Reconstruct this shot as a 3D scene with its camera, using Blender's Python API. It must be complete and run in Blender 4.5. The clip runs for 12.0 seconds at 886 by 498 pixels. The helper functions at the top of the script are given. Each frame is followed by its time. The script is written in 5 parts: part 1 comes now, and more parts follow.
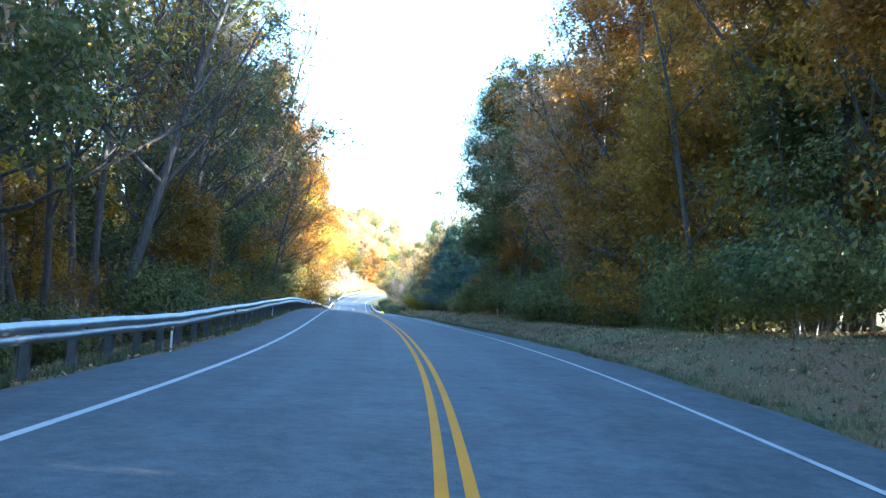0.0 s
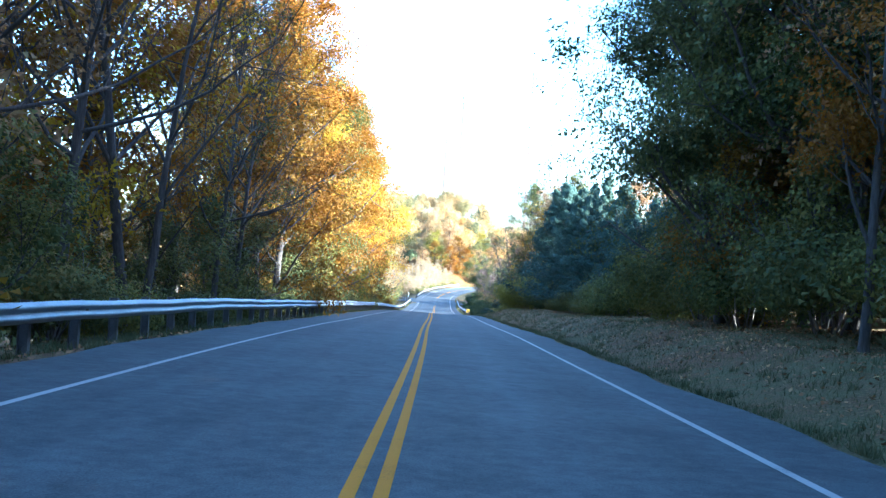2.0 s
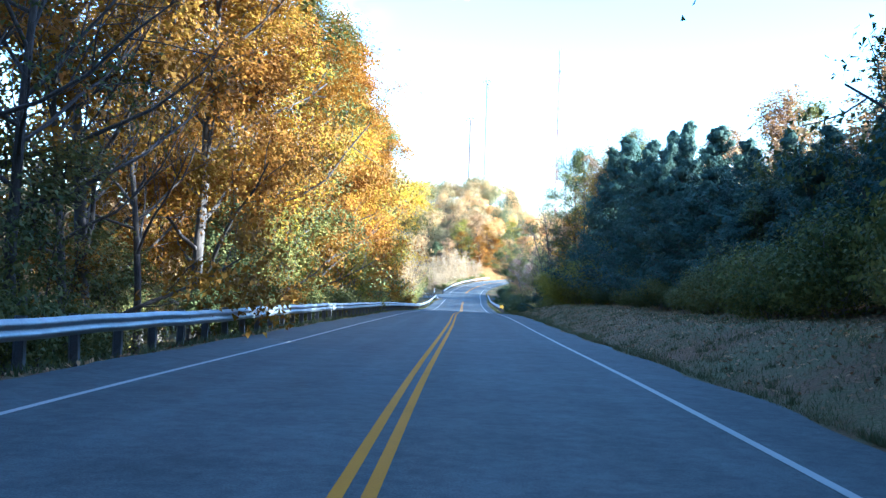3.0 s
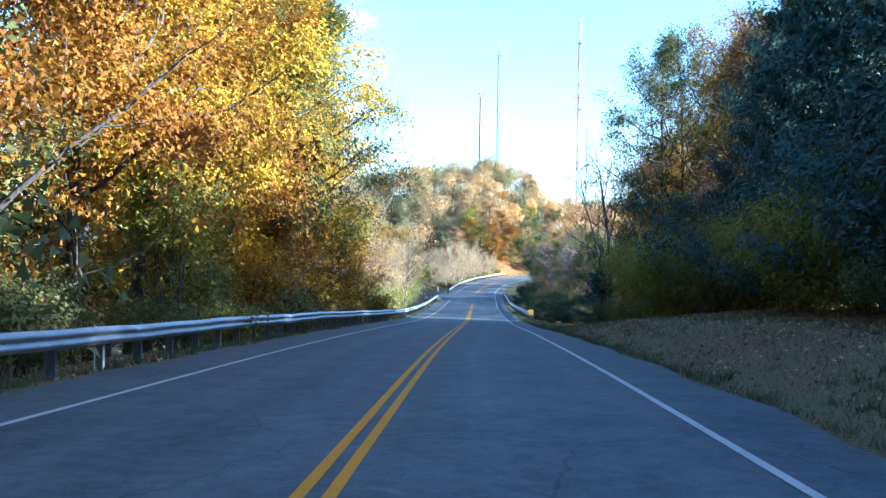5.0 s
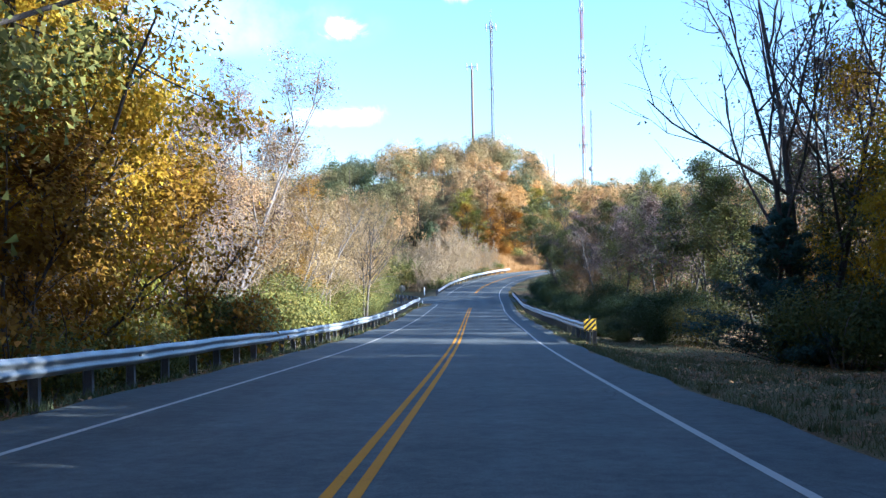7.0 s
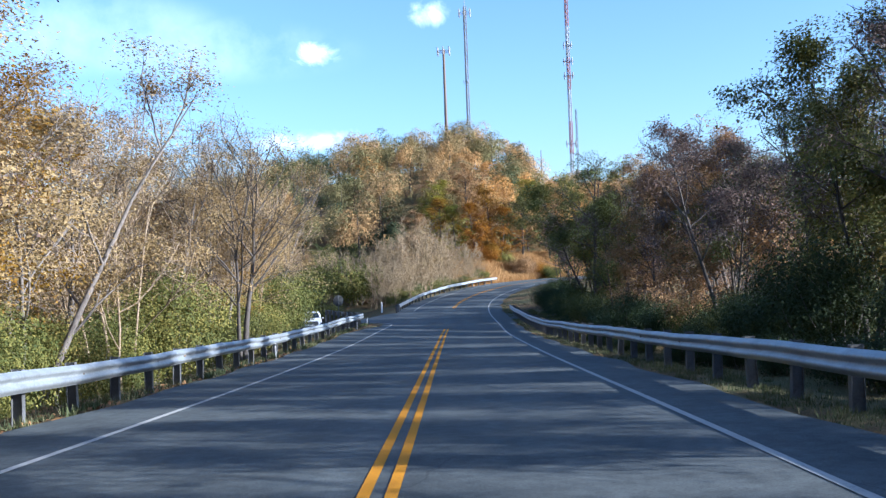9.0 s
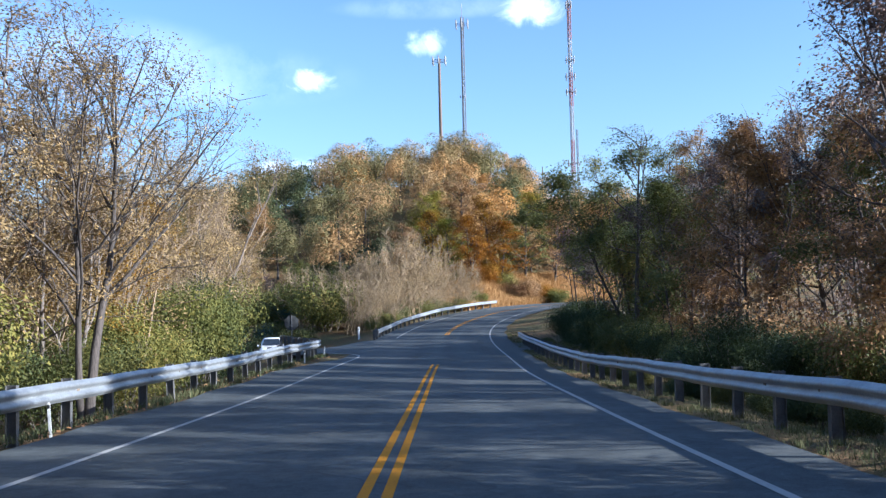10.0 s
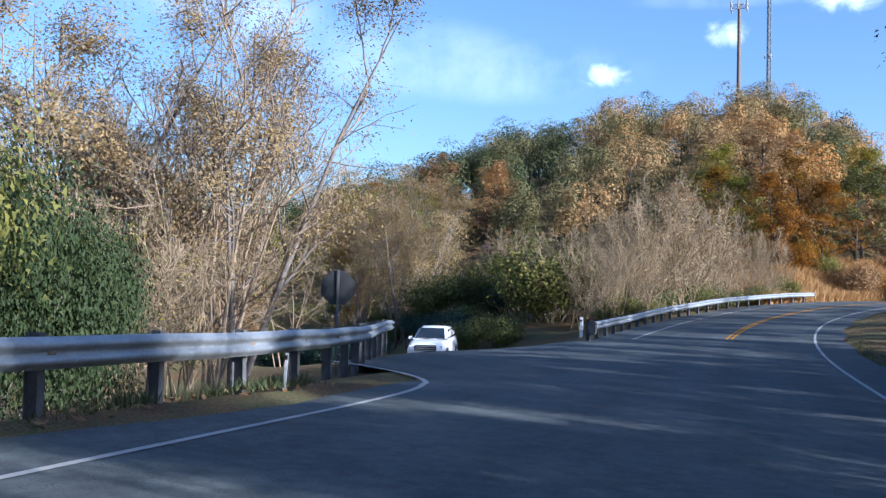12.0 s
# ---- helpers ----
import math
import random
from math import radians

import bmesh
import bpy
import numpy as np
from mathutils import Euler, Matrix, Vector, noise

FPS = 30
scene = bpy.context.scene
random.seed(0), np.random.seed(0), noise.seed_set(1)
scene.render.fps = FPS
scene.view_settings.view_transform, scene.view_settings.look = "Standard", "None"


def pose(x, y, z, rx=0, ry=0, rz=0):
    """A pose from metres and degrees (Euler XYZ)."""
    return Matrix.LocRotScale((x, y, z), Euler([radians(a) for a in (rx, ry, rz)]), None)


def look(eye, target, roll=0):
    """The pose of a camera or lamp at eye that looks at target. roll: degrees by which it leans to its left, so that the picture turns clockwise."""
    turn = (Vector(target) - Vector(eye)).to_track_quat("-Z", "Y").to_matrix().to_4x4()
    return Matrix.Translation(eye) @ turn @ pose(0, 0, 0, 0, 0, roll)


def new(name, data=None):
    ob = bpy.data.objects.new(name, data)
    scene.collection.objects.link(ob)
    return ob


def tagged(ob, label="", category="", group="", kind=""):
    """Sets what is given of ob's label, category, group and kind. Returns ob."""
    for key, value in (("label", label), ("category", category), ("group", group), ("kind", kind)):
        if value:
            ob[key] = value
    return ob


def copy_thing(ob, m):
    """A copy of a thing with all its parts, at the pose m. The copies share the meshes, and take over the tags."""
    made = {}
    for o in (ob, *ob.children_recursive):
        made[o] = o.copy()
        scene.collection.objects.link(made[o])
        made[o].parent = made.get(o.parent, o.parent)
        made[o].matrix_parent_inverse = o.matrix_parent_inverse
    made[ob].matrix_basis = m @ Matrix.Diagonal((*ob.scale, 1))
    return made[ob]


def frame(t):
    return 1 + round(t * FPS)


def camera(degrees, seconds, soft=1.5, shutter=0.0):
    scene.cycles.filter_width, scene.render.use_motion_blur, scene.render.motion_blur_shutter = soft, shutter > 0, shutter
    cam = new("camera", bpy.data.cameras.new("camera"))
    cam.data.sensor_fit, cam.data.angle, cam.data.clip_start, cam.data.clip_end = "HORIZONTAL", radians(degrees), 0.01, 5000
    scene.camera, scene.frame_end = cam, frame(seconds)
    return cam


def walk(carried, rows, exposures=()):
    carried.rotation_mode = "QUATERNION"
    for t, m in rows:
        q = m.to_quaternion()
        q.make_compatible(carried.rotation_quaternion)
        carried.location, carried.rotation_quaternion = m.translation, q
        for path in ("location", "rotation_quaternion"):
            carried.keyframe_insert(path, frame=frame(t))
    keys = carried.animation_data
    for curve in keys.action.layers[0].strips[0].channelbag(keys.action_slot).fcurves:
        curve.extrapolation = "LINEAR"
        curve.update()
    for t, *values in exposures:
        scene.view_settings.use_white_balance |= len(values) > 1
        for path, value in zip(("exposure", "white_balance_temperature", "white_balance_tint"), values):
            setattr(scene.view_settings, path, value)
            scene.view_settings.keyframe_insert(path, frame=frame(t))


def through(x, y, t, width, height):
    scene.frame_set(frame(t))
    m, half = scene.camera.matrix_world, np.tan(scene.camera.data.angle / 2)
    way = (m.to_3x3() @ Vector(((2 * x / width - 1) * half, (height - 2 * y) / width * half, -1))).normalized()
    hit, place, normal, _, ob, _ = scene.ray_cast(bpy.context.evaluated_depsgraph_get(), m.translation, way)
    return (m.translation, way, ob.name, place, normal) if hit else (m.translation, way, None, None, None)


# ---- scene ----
# ---- camera ----
cam = camera(50.0, 12.0, soft=1.4)
ROWS = [
    (0.0, -0.25, 0.00, 1.25, -0.18, 0.44, -5.75),
    (0.5, -0.20, 10.44, 0.77, 1.44, 0.26, -6.02),
    (1.0, -0.45, 20.74, 0.30, 2.79, -0.02, -5.39),
    (1.5, -0.97, 31.09, -0.20, 4.19, -0.35, -5.00),
    (2.0, -1.61, 41.60, -0.73, 5.27, -0.41, -3.94),
    (2.5, -2.42, 52.25, -1.30, 6.25, -0.66, -2.93),
    (3.0, -3.33, 63.04, -1.91, 6.96, -0.80, -1.81),
    (3.5, -4.31, 73.84, -2.54, 7.13, -1.02, -1.40),
    (5.5, -7.94, 115.59, -5.18, 7.93, -0.74, -0.73),
    (6.0, -8.94, 125.79, -5.85, 7.77, -0.65, -0.15),
    (6.5, -9.87, 135.95, -6.58, 7.66, -0.53, 0.47),
    (7.0, -10.90, 146.07, -7.34, 7.53, -0.53, 1.13),
    (9.0, -14.88, 184.45, -10.20, 6.05, 0.80, 2.14),
    (9.5, -15.68, 192.98, -10.67, 5.67, 1.63, 2.01),
    (10.0, -16.50, 201.33, -11.12, 5.65, 2.48, 1.39),
    (10.5, -17.26, 209.47, -11.55, 8.64, 2.86, 0.83),
    (11.0, -17.86, 217.34, -11.93, 12.91, 2.69, 1.28),
    (11.5, -18.46, 224.76, -12.26, 15.74, 3.71, 0.64),
    (12.0, -19.08, 231.98, -12.55, 22.82, 2.20, -1.25),
]
EXPOSURES = [(0.0, 4.3, 4750, 3), (1.0, 4.2, 4600, 3), (2.5, 3.68, 4480, 5), (3.5, 3.2, 4350, 4), (5.5, 2.8, 4400, 6), (7.0, 2.34, 4650, 10), (9.0, 1.72, 4750, 12), (10.5, 1.6, 4900, 13), (11.5, 1.56, 4850, 13), (12.0, 1.38, 4750, 15)]
walk(cam, [(t, pose(x, y, z, 90 + pitch, roll, yaw)) for t, x, y, z, yaw, pitch, roll in ROWS], EXPOSURES)

# ---- world, sun ----
SUN_ELEV, SUN_AZ = 20.0, -10.0          # azimuth in degrees from +x towards +y


def node(nt, kind, **values):
    n = nt.nodes.new(kind)
    for key, value in values.items():
        n.inputs[key.replace("_", " ")].default_value = value
    return n


def build_world():
    world = bpy.data.worlds.new("sky")
    scene.world = world
    world.use_nodes = True
    nt = world.node_tree
    nt.nodes.clear()
    out = nt.nodes.new("ShaderNodeOutputWorld")
    bg = node(nt, "ShaderNodeBackground", Strength=0.078)
    sky = nt.nodes.new("ShaderNodeTexSky")
    sky.sky_type, sky.sun_disc = "NISHITA", False
    sky.sun_elevation, sky.sun_rotation = radians(SUN_ELEV), radians(90 - SUN_AZ)
    sky.air_density, sky.dust_density, sky.ozone_density = 1.0, 1.2, 1.5
    # small fair-weather clouds: (azimuth left of +y, elevation, half width, half height) in degrees
    clouds = [(13.2, 12.6, 1.9, 0.8), (13.6, 7.5, 3.4, 0.8), (6.3, 14.7, 1.5, 0.9), (0.0, 16.4, 2.4, 1.1),
              (19.5, 12.8, 7.0, 1.6), (26.0, 13.6, 7.0, 2.0), (5.5, 16.8, 5.0, 0.6), (36.0, 15.6, 8.0, 2.2)]
    tc = nt.nodes.new("ShaderNodeTexCoord")
    warp = node(nt, "ShaderNodeTexNoise", Scale=26.0, Detail=8.0, Roughness=0.66)
    warp.inputs["Distortion"].default_value = 0.8
    nt.links.new(tc.outputs["Generated"], warp.inputs["Vector"])
    total, veil = None, None
    thin = node(nt, "ShaderNodeTexNoise", Scale=9.0, Detail=6.0, Roughness=0.6)
    nt.links.new(tc.outputs["Generated"], thin.inputs["Vector"])
    wisp = node(nt, "ShaderNodeMapRange")
    wisp.inputs["From Min"].default_value, wisp.inputs["From Max"].default_value = 0.36, 0.72
    nt.links.new(thin.outputs["Fac"], wisp.inputs["Value"])
    for k, (az, el, w, h) in enumerate(clouds):
        a, e = radians(az), radians(el)
        centre = Vector((-math.sin(a) * math.cos(e), math.cos(a) * math.cos(e), math.sin(e)))
        side = Vector((math.cos(a), math.sin(a), 0.0))
        up = side.cross(centre)
        dots = []
        for axis, half in ((side, w), (up, h)):
            d = nt.nodes.new("ShaderNodeVectorMath")
            d.operation = "DOT_PRODUCT"
            d.inputs[1].default_value = axis / radians(half)
            sub = nt.nodes.new("ShaderNodeVectorMath")
            sub.operation = "SUBTRACT"
            sub.inputs[1].default_value = centre
            nt.links.new(tc.outputs["Generated"], sub.inputs[0])
            nt.links.new(sub.outputs[0], d.inputs[0])
            sq = nt.nodes.new("ShaderNodeMath")
            sq.operation = "POWER"
            sq.inputs[1].default_value = 2.0
            ab = nt.nodes.new("ShaderNodeMath")
            ab.operation = "ABSOLUTE"
            nt.links.new(d.outputs["Value"], ab.inputs[0])
            nt.links.new(ab.outputs[0], sq.inputs[0])
            dots.append(sq)
        add = nt.nodes.new("ShaderNodeMath")
        nt.links.new(dots[0].outputs[0], add.inputs[0])
        nt.links.new(dots[1].outputs[0], add.inputs[1])
        rng = node(nt, "ShaderNodeMapRange")
        rng.inputs["From Min"].default_value, rng.inputs["From Max"].default_value = 0.0, 1.9
        rng.inputs["To Min"].default_value, rng.inputs["To Max"].default_value = (0.5, -0.15) if k < 4 else (0.34, 0.0)
        nt.links.new(add.outputs[0], rng.inputs["Value"])
        if k >= 4:
            # faint high veils
            rng.interpolation_type = "SMOOTHSTEP"
            soft = nt.nodes.new("ShaderNodeMath")
            soft.operation = "MULTIPLY"
            nt.links.new(rng.outputs[0], soft.inputs[0])
            nt.links.new(wisp.outputs[0], soft.inputs[1])
            if veil is None:
                veil = soft
            else:
                m = nt.nodes.new("ShaderNodeMath")
                m.operation = "MAXIMUM"
                nt.links.new(veil.outputs[0], m.inputs[0])
                nt.links.new(soft.outputs[0], m.inputs[1])
                veil = m
            continue
        if total is None:
            total = rng
        else:
            m = nt.nodes.new("ShaderNodeMath")
            m.operation = "MAXIMUM"
            nt.links.new(total.outputs[0], m.inputs[0])
            nt.links.new(rng.outputs[0], m.inputs[1])
            total = m
    both = nt.nodes.new("ShaderNodeMath")
    nt.links.new(total.outputs[0], both.inputs[0])
    nt.links.new(warp.outputs["Fac"], both.inputs[1])
    edge = node(nt, "ShaderNodeMapRange")
    edge.interpolation_type = "SMOOTHSTEP"
    edge.inputs["From Min"].default_value, edge.inputs["From Max"].default_value = 0.66, 1.22
    nt.links.new(both.outputs[0], edge.inputs["Value"])
    mix = nt.nodes.new("ShaderNodeMix")
    mix.data_type = "RGBA"
    mix.inputs["B"].default_value = (9.0, 9.0, 9.2, 1)
    most = nt.nodes.new("ShaderNodeMath")
    most.operation = "MAXIMUM"
    nt.links.new(edge.outputs[0], most.inputs[0])
    nt.links.new(veil.outputs[0], most.inputs[1])
    nt.links.new(most.outputs[0], mix.inputs["Factor"])
    nt.links.new(sky.outputs[0], mix.inputs["A"])
    nt.links.new(mix.outputs["Result"], bg.inputs["Color"])
    nt.links.new(bg.outputs[0], out.inputs[0])


build_world()
a_, e_ = radians(SUN_AZ), radians(SUN_ELEV)
TO_SUN = Vector((math.cos(a_) * math.cos(e_), math.sin(a_) * math.cos(e_), math.sin(e_)))
sun = new("sun", bpy.data.lights.new("sun", "SUN"))
sun.data.energy, sun.data.angle, sun.data.color = 5.0, radians(0.48), (1.0, 0.86, 0.66)
sun.matrix_world = look(TO_SUN * 300, (0, 0, 0))


# ---- materials ----
def material(name):
    mat = bpy.data.materials.new(name)
    mat.use_nodes = True
    nt = mat.node_tree
    nt.nodes.clear()
    out = nt.nodes.new("ShaderNodeOutputMaterial")
    return mat, nt, out


def ramp(nt, source, stops):
    r = nt.nodes.new("ShaderNodeValToRGB")
    els = r.color_ramp.elements
    while len(els) < len(stops):
        els.new(0.5)
    for el, (p, c) in zip(els, stops):
        el.position, el.color = p, (*c, 1)
    nt.links.new(source, r.inputs[0])
    return r


def mixed(nt, fac, a, b, blend="MIX"):
    m = nt.nodes.new("ShaderNodeMix")
    m.data_type, m.blend_type = "RGBA", blend
    for key, v in (("Factor", fac), ("A", a), ("B", b)):
        if isinstance(v, (int, float)):
            m.inputs[key].default_value = v
        elif isinstance(v, tuple):
            m.inputs[key].default_value = (*v, 1)
        else:
            nt.links.new(v, m.inputs[key])
    return m.outputs["Result"]


def noise_of(nt, scale, detail=4.0, vector=None, rough=0.55):
    n = node(nt, "ShaderNodeTexNoise", Scale=scale, Detail=detail, Roughness=rough)
    if vector is None:
        vector = nt.nodes.new("ShaderNodeTexCoord").outputs["Object"]
    nt.links.new(vector, n.inputs["Vector"])
    return n.outputs["Fac"]


def bump(nt, height, strength, distance):
    b = node(nt, "ShaderNodeBump", Strength=strength, Distance=distance)
    nt.links.new(height, b.inputs["Height"])
    return b.outputs[0]


def solid(name, color, rough=0.6, metal=0.0, vary=0.15, scale=6.0, bump_by=0.15, coat=0.0):
    """Paint, metal, plastic: one base colour with dirt at two scales."""
    mat, nt, out = material(name)
    p = node(nt, "ShaderNodeBsdfPrincipled", Roughness=rough, Metallic=metal)
    p.inputs["Coat Weight"].default_value = coat
    a, b = noise_of(nt, scale), noise_of(nt, scale * 9)
    dark = tuple(c * (1 - 2 * vary) for c in color)
    lite = tuple(min(1, c * (1 + vary)) for c in color)
    col = mixed(nt, 0.35, ramp(nt, a, [(0.3, dark), (0.7, lite)]).outputs[0], ramp(nt, b, [(0.35, dark), (0.65, lite)]).outputs[0])
    nt.links.new(col, p.inputs["Base Color"])
    if bump_by:
        nt.links.new(bump(nt, b, bump_by, 0.01), p.inputs["Normal"])
    nt.links.new(p.outputs[0], out.inputs[0])
    return mat


def leaf_material(name, stops, through=0.4, patch=0.35, attribute=False):
    """Leaves: colour by leaf, by patch of the crown and by tree; part of the light passes through."""
    mat, nt, out = material(name)
    geo = nt.nodes.new("ShaderNodeNewGeometry")
    info = nt.nodes.new("ShaderNodeObjectInfo")
    pos = nt.nodes.new("ShaderNodeNewGeometry").outputs["Position"]
    island = geo.outputs["Random Per Island"]
    big = noise_of(nt, patch, 2.0, pos)
    m = node(nt, "ShaderNodeMath")
    m.operation = "MULTIPLY_ADD"
    m.inputs[1].default_value, m.inputs[2].default_value = 0.42, 0.0
    nt.links.new(island, m.inputs[0])
    s = node(nt, "ShaderNodeMath")
    nt.links.new(m.outputs[0], s.inputs[0])
    stretch = node(nt, "ShaderNodeMapRange")
    stretch.inputs["From Min"].default_value, stretch.inputs["From Max"].default_value = 0.28, 0.72
    stretch.inputs["To Max"].default_value = 0.5
    nt.links.new(big, stretch.inputs["Value"])
    nt.links.new(stretch.outputs[0], s.inputs[1])
    if attribute:
        at = nt.nodes.new("ShaderNodeAttribute")
        at.attribute_name = "tint"
        t = node(nt, "ShaderNodeMath")
        t.operation = "MULTIPLY_ADD"
        t.inputs[1].default_value = 0.25
        nt.links.new(s.outputs[0], t.inputs[0])
        nt.links.new(at.outputs["Fac"], t.inputs[2])
        col = ramp(nt, t.outputs[0], stops).outputs[0]
    else:
        shift = node(nt, "ShaderNodeMath")
        shift.operation = "MULTIPLY_ADD"
        shift.inputs[1].default_value, shift.inputs[2].default_value = 0.2, -0.06
        nt.links.new(info.outputs["Random"], shift.inputs[0])
        t = node(nt, "ShaderNodeMath")
        nt.links.new(s.outputs[0], t.inputs[0])
        nt.links.new(shift.outputs[0], t.inputs[1])
        col = ramp(nt, t.outputs[0], stops).outputs[0]
    p = node(nt, "ShaderNodeBsdfPrincipled", Roughness=0.68)
    p.inputs["Specular IOR Level"].default_value = 0.2
    tr = nt.nodes.new("ShaderNodeBsdfTranslucent")
    nt.links.new(col, p.inputs["Base Color"])
    nt.links.new(col, tr.inputs["Color"])
    mix = node(nt, "ShaderNodeMixShader", Fac=through)
    nt.links.new(p.outputs[0], mix.inputs[1])
    nt.links.new(tr.outputs[0], mix.inputs[2])
    nt.links.new(mix.outputs[0], out.inputs[0])
    return mat


def bark_material(name, dark, light):
    mat, nt, out = material(name)
    p = node(nt, "ShaderNodeBsdfPrincipled", Roughness=0.9)
    tc = nt.nodes.new("ShaderNodeTexCoord").outputs["Object"]
    mp = node(nt, "ShaderNodeMapping")
    mp.inputs["Scale"].default_value = (1, 1, 0.18)
    nt.links.new(tc, mp.inputs["Vector"])
    fine, big = noise_of(nt, 22, 6, mp.outputs[0]), noise_of(nt, 0.9, 3, tc)
    col = mixed(nt, big, ramp(nt, fine, [(0.35, dark), (0.65, light)]).outputs[0], ramp(nt, fine, [(0.3, tuple(c * 0.7 for c in dark)), (0.7, dark)]).outputs[0])
    nt.links.new(col, p.inputs["Base Color"])
    nt.links.new(bump(nt, fine, 0.6, 0.03), p.inputs["Normal"])
    nt.links.new(p.outputs[0], out.inputs[0])
    return mat


def asphalt_material():
    """Worn grey asphalt: stone grain, patches, darker bands between the wheel tracks, fine cracks."""
    mat, nt, out = material("asphalt")
    p = node(nt, "ShaderNodeBsdfPrincipled", Roughness=0.82)
    p.inputs["Specular IOR Level"].default_value = 0.2
    uv = nt.nodes.new("ShaderNodeUVMap").outputs[0]
    pos = nt.nodes.new("ShaderNodeTexCoord").outputs["Object"]
    sep = nt.nodes.new("ShaderNodeSeparateXYZ")
    nt.links.new(uv, sep.inputs[0])
    grain, patch, coarse, mottle = noise_of(nt, 60, 5, pos, 0.7), noise_of(nt, 0.35, 5, pos), noise_of(nt, 6, 4, pos), noise_of(nt, 1.3, 5, pos, 0.65)
    mp = node(nt, "ShaderNodeMapping")
    mp.inputs["Scale"].default_value = (1.6, 0.03, 1)
    nt.links.new(uv, mp.inputs["Vector"])
    streak = noise_of(nt, 1.0, 4, mp.outputs[0])
    wave = node(nt, "ShaderNodeMath")
    wave.operation = "SINE"
    k = node(nt, "ShaderNodeMath")
    k.operation = "MULTIPLY"
    k.inputs[1].default_value = 2 * math.pi / 1.75
    nt.links.new(sep.outputs[0], k.inputs[0])
    nt.links.new(k.outputs[0], wave.inputs[0])
    base = ramp(nt, patch, [(0.28, (0.043, 0.05, 0.05)), (0.5, (0.066, 0.075, 0.074)), (0.72, (0.1, 0.111, 0.108))]).outputs[0]
    base = mixed(nt, 0.45, base, ramp(nt, streak, [(0.32, (0.031, 0.035, 0.037)), (0.68, (0.11, 0.121, 0.121))]).outputs[0])
    w = node(nt, "ShaderNodeMapRange")
    w.inputs["From Min"].default_value, w.inputs["To Min"].default_value, w.inputs["To Max"].default_value = -1.0, 0.9, 1.1
    nt.links.new(wave.outputs[0], w.inputs["Value"])
    base = mixed(nt, 1.0, base, w.outputs[0], "MULTIPLY")
    base = mixed(nt, 0.5, base, ramp(nt, grain, [(0.35, (0.025, 0.027, 0.028)), (0.62, (0.128, 0.14, 0.138))]).outputs[0])
    base = mixed(nt, 0.75, base, ramp(nt, mixed(nt, 0.5, coarse, mottle), [(0.4, (0.72, 0.72, 0.72)), (0.6, (1.28, 1.28, 1.28))]).outputs[0], "MULTIPLY")
    vor = node(nt, "ShaderNodeTexVoronoi", Scale=0.33)
    vor.feature = "DISTANCE_TO_EDGE"
    wob = nt.nodes.new("ShaderNodeVectorMath")
    wn = node(nt, "ShaderNodeTexNoise", Scale=0.8, Detail=4.0)
    nt.links.new(pos, wn.inputs["Vector"])
    nt.links.new(pos, wob.inputs[0])
    nt.links.new(wn.outputs["Color"], wob.inputs[1])
    nt.links.new(wob.outputs[0], vor.inputs["Vector"])
    crack = ramp(nt, vor.outputs["Distance"], [(0.0, (1, 1, 1)), (0.006, (0, 0, 0))]).outputs[0]
    gate = ramp(nt, noise_of(nt, 0.12, 2, pos), [(0.5, (0, 0, 0)), (0.6, (0.6, 0.6, 0.6))]).outputs[0]
    base = mixed(nt, mixed(nt, 1.0, crack, gate, "MULTIPLY"), base, (0.02, 0.02, 0.022))
    nt.links.new(base, p.inputs["Base Color"])
    nt.links.new(bump(nt, mixed(nt, 0.3, grain, coarse), 0.35, 0.01), p.inputs["Normal"])
    nt.links.new(p.outputs[0], out.inputs[0])
    return mat


def paint_material(name, color, worn):
    mat, nt, out = material(name)
    p = node(nt, "ShaderNodeBsdfPrincipled", Roughness=0.8)
    p.inputs["Specular IOR Level"].default_value = 0.12
    pos = nt.nodes.new("ShaderNodeTexCoord").outputs["Object"]
    fine, big = noise_of(nt, 45, 5, pos, 0.7), noise_of(nt, 1.3, 4, pos)
    f = mixed(nt, 0.4, fine, big)
    col = ramp(nt, f, [(0.30, worn), (0.45, color), (0.8, tuple(min(1, c * 1.1) for c in color))]).outputs[0]
    nt.links.new(col, p.inputs["Base Color"])
    nt.links.new(bump(nt, fine, 0.2, 0.004), p.inputs["Normal"])
    nt.links.new(p.outputs[0], out.inputs[0])
    return mat


